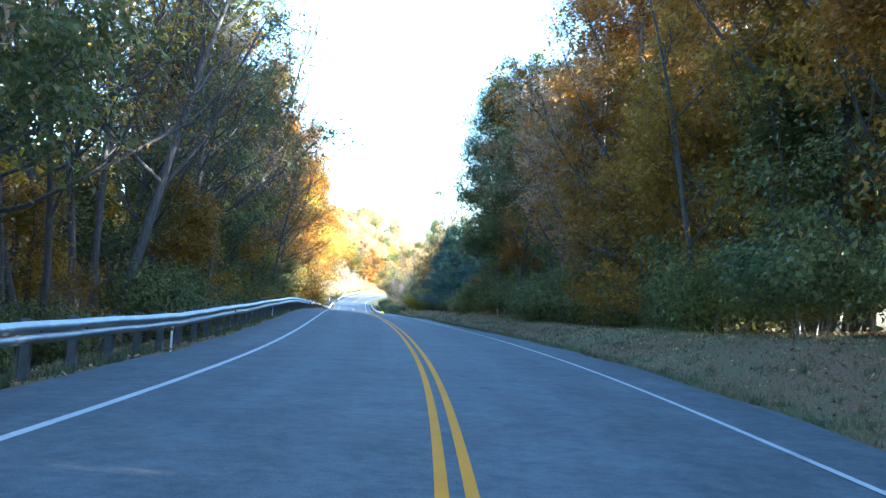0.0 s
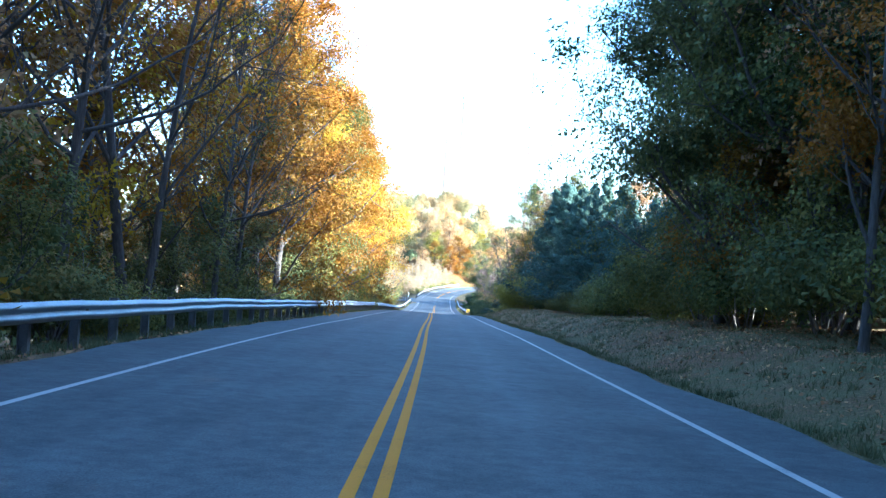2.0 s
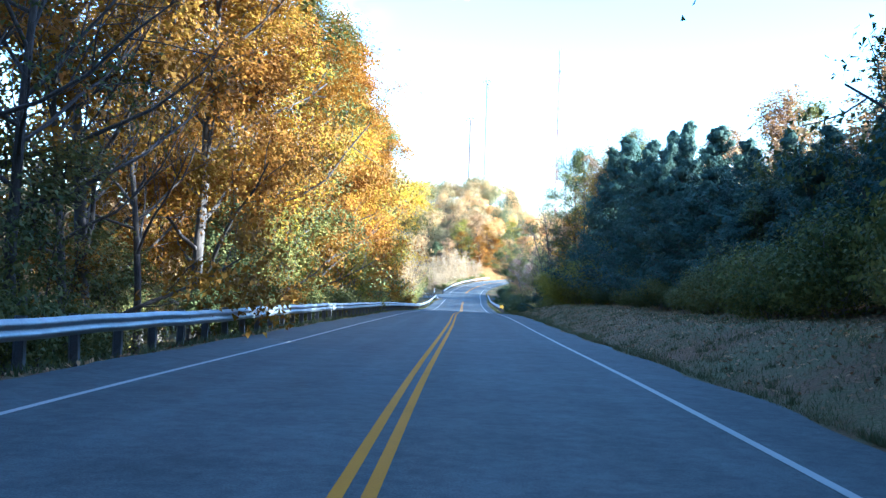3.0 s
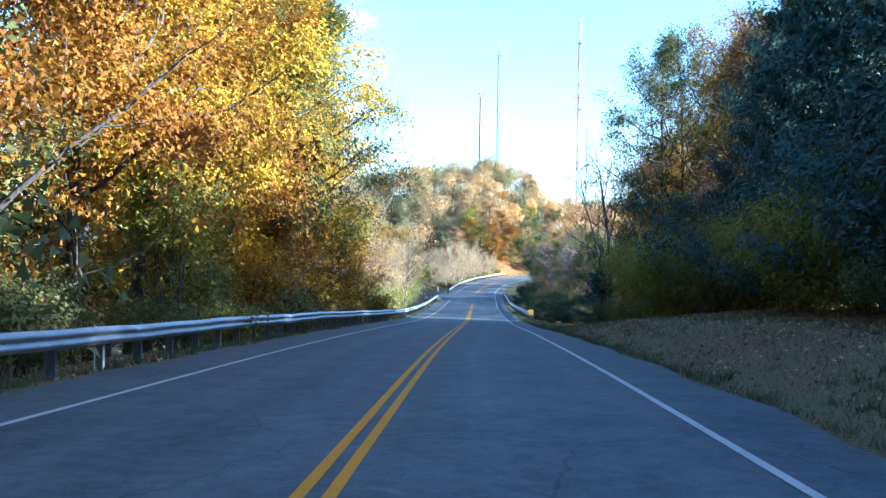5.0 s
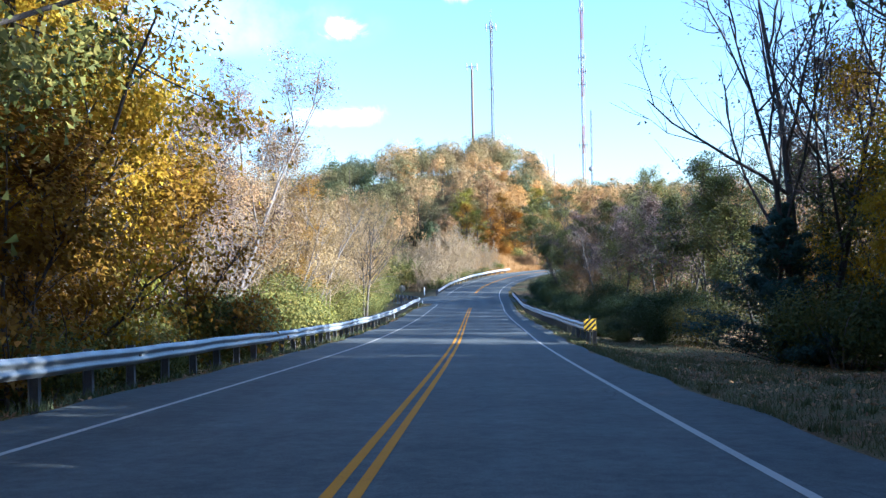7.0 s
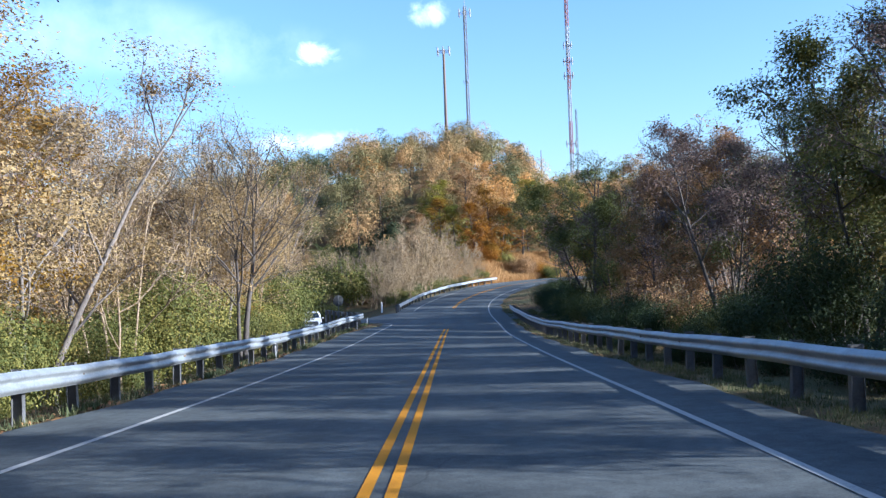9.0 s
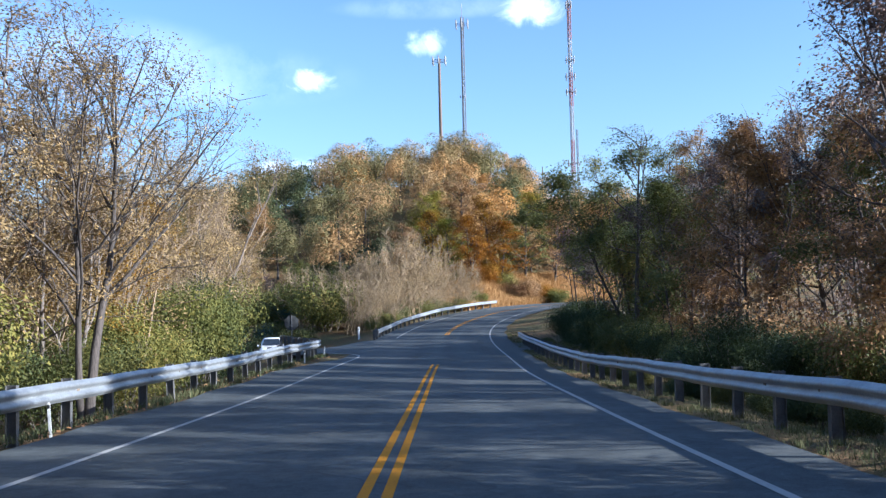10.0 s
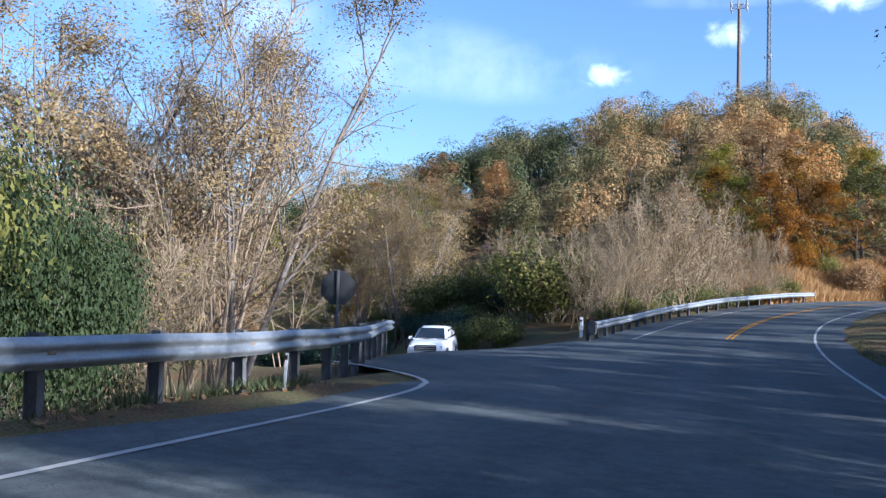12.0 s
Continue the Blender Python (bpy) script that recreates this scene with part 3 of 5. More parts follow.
def rail_path(points, step=0.635):
    """Even places along a smooth (s, u) line: world place and the way along it."""
    pts = np.array(points, float)
    k = np.arange(len(pts), dtype=float)
    f = np.linspace(0, len(pts) - 1, 2000)
    P = on_road(np.interp(f, k, pts[:, 0]), hermite(f, k, pts[:, 1]) if len(pts) > 2 else np.interp(f, k, pts[:, 1]))
    dist = np.concatenate([[0], np.cumsum(np.linalg.norm(np.diff(P[:, :2], axis=0), axis=1))])
    at = np.arange(0, dist[-1], step)
    Q = np.stack([np.interp(at, dist, P[:, c]) for c in range(3)], -1)
    T = np.gradient(Q, axis=0)
    T /= np.linalg.norm(T[:, :2], axis=1)[:, None]
    return Q, T


def post_mesh():
    bm = bmesh.new()
    for x, y, sx, sy in ((0, -0.075, 0.10, 0.008), (0, 0.075, 0.10, 0.008), (0, 0, 0.007, 0.15)):
        m = Matrix.LocRotScale((x, y, 0.0), None, (sx, sy, 1.35))
        bmesh.ops.create_cube(bm, size=1, matrix=m)
    me = bpy.data.meshes.new("post")
    bm.to_mesh(me)
    bm.free()
    me.materials.append(POST_STEEL)
    return me


def block_mesh():
    bm = bmesh.new()
    bmesh.ops.create_cube(bm, size=1, matrix=Matrix.LocRotScale((0, 0, 0), None, (0.12, 0.15, 0.25)))
    bmesh.ops.bevel(bm, geom=bm.edges[:], offset=0.008, segments=1, affect="EDGES")
    me = bpy.data.meshes.new("spacer_block")
    bm.to_mesh(me)
    bm.free()
    me.materials.append(WOOD)
    return me


POST, BLOCK = post_mesh(), block_mesh()


def guard_rail(points, face, label, height=0.55):
    """A steel W-beam rail on posts. face: +1 if the road lies on the left of the path's direction, else -1."""
    Q, T = rail_path(points)
    root = new("guard_rail")
    root.location = Q[0]
    tagged(root, label, "guard rail")
    base = Vector(Q[0])
    rng = np.random.RandomState(len(Q))
    prof = np.array(W_BEAM)
    N = np.stack([-T[:, 1], T[:, 0], np.zeros(len(T))], -1) * face      # towards the road
    sag = 0.012 * np.sin(np.arange(len(Q)) * 0.31) + 0.006 * np.sin(np.arange(len(Q)) * 1.1)
    for a in range(0, len(Q) - 1, 6):
        b = min(a + 6, len(Q) - 1)
        idx = np.arange(a, b + 1)
        dent = 0.012 * rng.randn(len(idx))
        dent[0] = dent[-1] = 0
        V = []
        for q, i in enumerate(idx):
            lap = 0.004 if q == 0 else 0.0
            c = Q[i] + np.array([0, 0, height + sag[i]])
            V.append(c[None] - N[i] * (prof[:, :1] - lap + dent[q]) + np.array([0, 0, 1.0])[None] * prof[:, 1:])
        V = np.concatenate(V) - Q[0]
        k = len(prof)
        n = len(idx)
        g = (np.arange(n - 1)[:, None] * k + np.arange(k - 1)[None]).ravel()
        F = np.stack([g, g + 1, g + 1 + k, g + k], -1)
        back = V - np.repeat(N[idx] * 0.004, k, 0)
        F2 = F[:, ::-1] + len(V)
        part("rail_panel", mesh_np("rail_panel", np.concatenate([V, back]), np.concatenate([F, F2]), flat=False), GALV, root)
    for i in range(0, len(Q), 3):
        turn = math.atan2(T[i, 1], T[i, 0])
        lean = 0.02 * rng.randn()
        p = new("post", POST)
        p.parent = root
        p.matrix_local = Matrix.Translation(Vector(Q[i] - N[i] * 0.19) - base + Vector((0, 0, 0.05))) @ Matrix.Rotation(turn, 4, "Z") @ Matrix.Rotation(lean, 4, "X")
        b = new("spacer_block", BLOCK)
        b.parent = root
        b.matrix_local = Matrix.Translation(Vector(Q[i] - N[i] * 0.065) - base + Vector((0, 0, height + sag[i]))) @ Matrix.Rotation(turn, 4, "Z")
    return root


def build_rails():
    guard_rail([(-14, 5.45), (60, 5.45), (130, 5.45), (200, 5.35), (240, 5.35), (245, 5.4), (248, 5.8), (251, 6.6), (254.5, 7.7), (258, 8.8), (262, 10.0)], -1,
               "long galvanised steel guard rail on posts beside the drop")
    guard_rail([(183.2, -5.1), (205, -5.0), (235, -4.95), (263, -4.85)], 1, "galvanised steel guard rail beside the bushes")
    far = guard_rail([(269, 4.7), (280, 4.8), (296, 5.2), (312, 5.5)], -1, "sunlit galvanised guard rail beyond the junction")
    bm = bmesh.new()
    box(bm, 0, -0.15, 0.5, 0.3, 0.42, 0.5, 0.05)
    part("end_terminal", bm, POST_STEEL, far, "dark weathered steel end block")


# ---- vegetation ----
def tube(V, F, pts, r0, r1, n):
    """Adds a tapered tube along pts to the lists V and F."""
    pts = np.asarray(pts, float)
    T = np.gradient(pts, axis=0)
    T /= np.linalg.norm(T, axis=1)[:, None] + 1e-9
    ref = np.array([0.31, 0.77, 0.55]) if abs(T[0, 2]) > 0.5 else np.array([0.1, 0.2, 1.0])
    A = np.cross(T, ref)
    A /= np.linalg.norm(A, axis=1)[:, None] + 1e-9
    B = np.cross(T, A)
    r = np.linspace(r0, r1, len(pts))[:, None, None]
    a = np.arange(n) * 2 * math.pi / n
    ring = pts[:, None] + r * (np.cos(a)[None, :, None] * A[:, None] + np.sin(a)[None, :, None] * B[:, None])
    start = sum(len(v) for v in V)
    V.append(ring.reshape(-1, 3))
    i = np.arange(len(pts) - 1)[:, None] * n + np.arange(n)[None]
    j = np.arange(len(pts) - 1)[:, None] * n + (np.arange(n)[None] + 1) % n
    F.append(np.stack([i, j, j + n, i + n], -1).reshape(-1, 4) + start)


def leaf_quads(rng, C, size, lift=0.4, slim=0.72, droop=0.0, face=None, loose=0.45):
    """One pointed leaf or small spray each; face: the way each one's upper side leans."""
    n = len(C)
    nrm = rng.randn(n, 3)
    if face is None:
        nrm[:, 2] += lift
    else:
        nrm = nrm * loose + face
    a = rng.randn(n, 3)
    a[:, 2] = a[:, 2] * 0.6 - droop
    if face is not None:
        a = np.cross(nrm, a)
    a /= np.linalg.norm(a, axis=1)[:, None] + 1e-9
    b = np.cross(a, nrm)
    b /= np.linalg.norm(b, axis=1)[:, None] + 1e-9
    L = (size * (0.6 + 0.8 * rng.rand(n)))[:, None]
    V = np.stack([C - a * L / 2 - b * L * slim / 2, C - a * L / 2 + b * L * slim / 2, C + a * L / 2], 1).reshape(-1, 3)
    F = np.arange(3 * n).reshape(n, 3)
    return V, F


def bend_line(rng, start, way, length, n, rise, wander):
    pts = [np.array(start, float)]
    d = np.array(way, float)
    for _ in range(n):
        d = d + np.array([0, 0, rise]) + rng.randn(3) * wander
        d /= np.linalg.norm(d)
        pts.append(pts[-1] + d * length / n)
    return np.array(pts)


def grow(seed, H, R, first, limbs, radius, rise=0.12, twigs=2, lean=0.0, forks=1, steep=0.35, fine=True):
    """The wood of a tree: verts, faces and the places where leaves sit."""
    rng = np.random.RandomState(seed)
    V, F, spots = [], [], []
    for k in range(forks):
        way = np.array([lean + (0.22 * math.cos(k * 2.4 + seed) if forks > 1 else 0), 0.22 * math.sin(k * 2.4 + seed) if forks > 1 else 0.0, 1.0])
        top = H * (1.0 if k == 0 else 0.8 + 0.15 * rng.rand())
        stem = bend_line(rng, (0.15 * k * math.cos(k * 2.4), 0.15 * k * math.sin(k * 2.4), -0.3), way / np.linalg.norm(way), top, 9, 0.035, 0.045)
        r = radius * (1 if k == 0 else 0.75)
        tube(V, F, stem, r, r * 0.12, 7)
        tube(V, F, np.array([stem[0], stem[0] + (stem[1] - stem[0]) * 0.35]), r * 1.5, r * 1.02, 7)
        for i in range(limbs // forks):
            f = first + (0.97 - first) * (i + rng.rand()) / (limbs // forks)
            base = np.array([np.interp(f, np.linspace(0, 1, 10), stem[:, c]) for c in range(3)])
            rel = (f - first) / (1 - first)
            az = i * 2.4 + rng.rand() * 0.9 + k * 1.7
            L = R * (0.55 + 0.55 * math.sin(math.pi * min(1, 0.25 + 0.75 * rel))) * (0.75 + 0.5 * rng.rand()) * (1.0 - 0.45 * rel)
            el = steep + 0.5 * rel + 0.25 * rng.randn()
            d = np.array([math.cos(az) * math.cos(el), math.sin(az) * math.cos(el), math.sin(el)])
            limb = bend_line(rng, base, d, L, 5, rise, 0.13)
            tube(V, F, limb, r * (0.42 - 0.24 * rel), 0.018, 5)
            for j in range(5):
                g = 0.28 + 0.7 * (j + rng.rand()) / 5
                p = np.array([np.interp(g, np.linspace(0, 1, 6), limb[:, c]) for c in range(3)])
                dd = limb[-1] - limb[0]
                dd = dd / np.linalg.norm(dd) + rng.randn(3) * 0.55
                sub = bend_line(rng, p, dd / np.linalg.norm(dd), L * (0.5 - 0.22 * g), 3, rise, 0.16)
                tube(V, F, sub, 0.02, 0.008, 3)
                spots.extend(sub[1:])
                for _ in range(twigs):
                    q = sub[1 + rng.randint(3)]
                    dt = (sub[-1] - sub[0]) / np.linalg.norm(sub[-1] - sub[0]) + rng.randn(3) * 0.6
                    tw = bend_line(rng, q, dt / np.linalg.norm(dt), L * (0.16 + 0.12 * rng.rand()), 2, rise * 0.6, 0.15)
                    if fine:
                        tube(V, F, tw, 0.009, 0.004, 3)
                    spots.extend(tw[1:])
    return np.concatenate(V), np.concatenate(F), np.array(spots)




def tree(kind, seed, H, R, first, limbs, radius, leaves, size, leaf_mat, bark, spread=0.32, clump=1.5, lobes=0, lobe=1.0, thin=0.15, tier=22, **more):
    """A prototype tree: an empty with a trunk and a crown under it."""
    root = new(kind)
    V, F, spots = grow(seed, H, R, first, limbs, radius, **more)
    part("trunk", mesh_np("trunk", V, F, flat=False), bark, root)
    if leaves:
        rng = np.random.RandomState(seed + 500)
        # leaves gather in sprays round some of the twigs and leave others open
        weight = rng.rand(len(spots)) ** clump
        if lobes:
            heart = spots[rng.randint(len(spots), size=lobes)]
            gap = np.min(np.linalg.norm((spots[:, None] - heart[None]) * np.array([1, 1, 1.25]), axis=2), axis=1)
            weight *= thin + np.exp(-(gap / lobe) ** 2)
        # each spray is a flat drooping tier of leaves
        tiers = max(1, leaves // tier)
        pick = rng.choice(len(spots), tiers, p=weight / weight.sum())
        heart = spots[pick] + np.clip(rng.randn(tiers, 3), -1.6, 1.6) * spread * np.array([0.5, 0.5, 0.4])
        wide = spread * (0.7 + 0.8 * rng.rand(tiers))
        tip = rng.randn(tiers, 3) * np.array([0.28, 0.28, 0.0])
        of = rng.randint(tiers, size=leaves)
        off = np.clip(rng.randn(leaves, 3), -1.8, 1.8) * wide[of, None] * np.array([1, 1, 0.3])
        off[:, 2] += (off[:, :2] * tip[of, :2]).sum(1) - 0.22 * (off[:, :2] ** 2).sum(1) / spread
        C = heart[of] + off
        out = C - np.array([0, 0, H * 0.55])
        out /= np.linalg.norm(out, axis=1)[:, None] + 1e-9
        face = out * 0.55 - tip[of] * 0.8
        face[:, 2] += 0.75
        LV, LF = leaf_quads(rng, C, size, face=face)
        part("crown", mesh_np("crown", LV, LF), leaf_mat, root)
    return root


def cedar(seed, H, R, leaves):
    """A dense cedar: a ragged cone of upswept plumes down to the ground."""
    root = new("cedar_tree")
    rng = np.random.RandomState(seed)
    V, F, P, N = [], [], [], []
    stem = bend_line(rng, (0, 0, -0.3), (0, 0, 1), H, 8, 0.03, 0.02)
    tube(V, F, stem, 0.17, 0.015, 7)
    plumes = 96
    share = leaves // plumes
    for i in range(plumes):
        f = 0.03 + 0.95 * ((i + rng.rand()) / plumes) ** 1.15
        base = np.array([np.interp(f, np.linspace(0, 1, 9), stem[:, c]) for c in range(3)])
        L = R * (1 - f) ** 0.9 * (0.35 + 1.05 * rng.rand()) + 0.22
        az, el = i * 2.4 + rng.rand(), 0.1 + 0.6 * f + 0.2 * rng.randn()
        limb = bend_line(rng, base, (math.cos(az) * math.cos(el), math.sin(az) * math.cos(el), math.sin(el)), L, 4, 0.13, 0.07)
        tube(V, F, limb, 0.03, 0.008, 4)
        g = 0.35 + 0.65 * rng.rand(share) ** 0.7
        c = np.stack([np.interp(g, np.linspace(0, 1, 5), limb[:, k]) for k in range(3)], -1)
        fat = (0.03 + 0.1 * (1 - g) + 0.05 * L)[:, None]
        off = rng.randn(share, 3) * fat * np.array([1.15, 1.15, 0.55])
        P.append(c + off)
        way = np.array([math.cos(az), math.sin(az), 0.8])
        N.append(way[None] + off / fat * 0.6)
    part("trunk", mesh_np("trunk", np.concatenate(V), np.concatenate(F), flat=False), BARK, root)
    LV, LF = leaf_quads(rng, np.concatenate(P), 0.15, 0.2, 0.5, face=np.concatenate(N))
    part("crown", mesh_np("crown", LV, LF), CEDAR, root)
    return root


def lumps(rng, n, R, H, leaves, shell=0.25, size=1.0, dome=False):
    """Places and outward ways of leaves on an uneven heap of n rounded lumps, R wide and H high."""
    a, rr = rng.rand(n) * 6.28, R * np.sqrt(rng.rand(n)) * 0.72
    c = np.stack([np.cos(a) * rr, np.sin(a) * rr, H * (0.22 + 0.55 * rng.rand(n) * (1 - 0.5 * rr / R))], -1)
    rad = R * (0.28 + 0.22 * rng.rand(n)) * size
    pick = rng.randint(n, size=leaves)
    d = rng.randn(leaves, 3)
    d /= np.linalg.norm(d, axis=1)[:, None]
    if dome:
        d[:, 2] = np.where(d[:, 2] < -0.65, -d[:, 2], d[:, 2])
    lump = 1 + 0.16 * np.sin(d[:, 0] * 7 + pick) * np.sin(d[:, 1] * 7 + 2 * pick) * np.sin(d[:, 2] * 6 + pick)
    P = c[pick] + d * (rad[pick] * lump)[:, None] * (1 + shell * rng.randn(leaves, 1)) * np.array([1, 1, min(1.2, H / R * 0.55)])
    P[:, 2] = np.abs(P[:, 2])
    return P, d + np.array([0, 0, 0.35])


def bush(kind, seed, R, H, leaves, size, mat, bark, stems=9):
    root = new(kind)
    rng = np.random.RandomState(seed)
    V, F = [], []
    for k in range(stems):
        a = k * 2.4
        w = np.array([0.35 * math.cos(a), 0.35 * math.sin(a), 1.0])
        st = bend_line(rng, (0.25 * R * math.cos(a) * rng.rand(), 0.25 * R * math.sin(a) * rng.rand(), -0.2), w / np.linalg.norm(w), H * (0.6 + 0.35 * rng.rand()), 5, 0.0, 0.14)
        tube(V, F, st, 0.035, 0.01, 4)
    part("woody_base", mesh_np("woody_base", np.concatenate(V), np.concatenate(F), flat=False), bark, root)
    P, N = lumps(rng, 13, R, H, leaves)
    LV, LF = leaf_quads(rng, P, size, face=N)
    part("foliage", mesh_np("foliage", LV, LF), mat, root)
    return root


def place(proto, s, u, scale=1.0, turn=None, mat=None, label="", category="tree", group="", wide=1.0, tilt=(0.0, 0.0)):
    """A copy of a prototype standing on the ground at station s, side offset u."""
    P = on_road(s, u)
    return place_xy(proto, P[0], P[1], scale, turn, mat, label, category, group, wide, tilt)


def place_xy(proto, x, y, scale=1.0, turn=None, mat=None, label="", category="tree", group="", wide=1.0, tilt=(0.0, 0.0)):
    z = ground_at(x, y)
    turn = RNG.rand() * 6.28 if turn is None else turn
    ob = copy_thing(proto, Matrix.Translation((x, y, z)) @ Euler((tilt[0], tilt[1], turn)).to_matrix().to_4x4())
    ob.scale = (scale * wide, scale * wide, scale)
    if mat is not None:
        for ch in ob.children:
            if not ch.name.startswith(("trunk", "woody_base")):
                ch.material_slots[0].link = "OBJECT"
                ch.material_slots[0].material = mat
    return tagged(ob, label, category, group)


RNG = np.random.RandomState(11)
build_ground()
build_roads()
build_markings()
build_rails()

# ---- tree prototypes (taken out again once they have been copied) ----
OAK = [tree("oak_tree", 21 + k, 15.0, 5.0, 0.13, 22, 0.22, 28000, 0.125, RUST, BARK, 0.34, tier=46, lobes=50, lobe=1.35, thin=0.35, twigs=2, fine=False) for k in range(3)]
FINE = [tree("maple_tree", 47 + k, 14.0, 4.3, 0.09, 22, 0.17, 60000, 0.1, GOLD, BARK, 0.36, lobes=60, lobe=1.3, thin=0.25, tier=56, twigs=2, fine=False, steep=0.45) for k in range(2)]
MAPLE = [tree("maple_tree", 41 + k, 14.0, 4.3, 0.09, 20, 0.17, 24000, 0.13, GOLD, BARK, 0.34, tier=46, lobes=36, lobe=1.15, thin=0.18, twigs=2, fine=False, steep=0.5) for k in range(3)]
FAR_OAK = [tree("oak_tree", 21 + k, 15.0, 5.0, 0.13, 20, 0.22, 9000, 0.22, RUST, BARK, 0.36, twigs=2, fine=False) for k in range(3)]
FAR_MAPLE = [tree("maple_tree", 41 + k, 14.0, 4.3, 0.09, 20, 0.17, 9000, 0.21, GOLD, BARK, 0.36, twigs=2, fine=False, steep=0.5) for k in range(3)]
THIN = [tree("young_tree", 61 + k, 12.0, 3.2, 0.2, 16, 0.12, 14000, 0.105, OLIVE, BARK, 0.3, lobes=22, lobe=0.95, thin=0.1, twigs=2, fine=False, forks=2 if k else 1, steep=0.55) for k in range(3)]
SAPLING = [tree("sapling", 71 + k, 6.5, 2.5, 0.04, 14, 0.055, 8500, 0.125, OLIVE, BARK, 0.32, twigs=1, fine=False, forks=2, steep=0.5) for k in range(3)]
BARE = [tree("bare_tree", 81 + k, 9.0, 3.5, 0.24, 24, 0.06, 5000, 0.055, TAN, PALE_BARK, 0.2, tier=6, twigs=5, forks=4, steep=0.5, rise=0.12) for k in range(3)]
SPARSE = [tree("thinning_tree", 101 + k, 11.0, 3.6, 0.2, 18, 0.11, 24000, 0.07, TAN, GREY_BARK, 0.28, clump=2.6, tier=20, twigs=3, forks=3, steep=0.65) for k in range(2)]
VASE = [tree("thinning_tree", 171, 8.8, 4.4, 0.32, 26, 0.14, 20000, 0.065, TAN, BARK, 0.24, clump=2.6, tier=12, twigs=5, forks=2, steep=0.55, rise=0.1)]
REACH = [tree("half_bare_tree", 183, 11.5, 5.0, 0.28, 22, 0.17, 1600, 0.09, AMBER, BARK, 0.25, clump=4.0, tier=6, twigs=4, forks=3, steep=0.85, rise=0.08)]
CLUMPY = [tree("young_tree", 111 + k, 12.0, 3.6, 0.38, 20, 0.13, 18000, 0.11, PLUM, BARK, 0.34, tier=46, lobes=16, lobe=1.1, thin=0.05, twigs=2, forks=2, steep=0.45) for k in range(3)]
DARK = [tree("half_bare_tree", 131 + k, 15.0, 4.6, 0.26, 24, 0.15, 5200, 0.105, AMBER, BARK, 0.3, lobes=14, lobe=1.0, thin=0.1, tier=16, twigs=3, forks=1 + k % 2, steep=0.55, lean=0.1) for k in range(3)]
CEDARS = [cedar(121 + k, 9.6, 3.7, 30000) for k in range(3)]
BUSHES = [bush("bush", 141 + k, 2.2, 3.2, 12000, 0.105, GREEN, GREY_BARK) for k in range(3)]
HEDGE = [bush("hedge_bush", 151 + k, 3.3, 4.8, 32000, 0.09, GREEN, GREY_BARK, 14) for k in range(2)]
BRUSH = [tree("brush_shrub", 161 + k, 6.0, 2.4, 0.08, 24, 0.04, 900, 0.09, TAN, BRUSH_BARK, 0.22, tier=4, twigs=6, forks=6, steep=0.8, rise=0.05) for k in range(2)]
PROTOS = VASE + REACH + OAK + FINE + MAPLE + FAR_OAK + FAR_MAPLE + CLUMPY + DARK + THIN + SAPLING + BARE + SPARSE + CEDARS + BUSHES + HEDGE + BRUSH


def row(protos, s0, s1, step, u0, u1, k0, k1, mats, label, group, category="tree", wide=1.0):
    """Trees at uneven steps along the road between two side offsets."""
    s = s0
    while s < s1:
        place(protos[RNG.randint(len(protos))], s + RNG.rand() * step * 0.6, u0 + (u1 - u0) * RNG.rand(), k0 + (k1 - k0) * RNG.rand(), None,
              mats[RNG.randint(len(mats))], label, category, group, wide)
        s += step


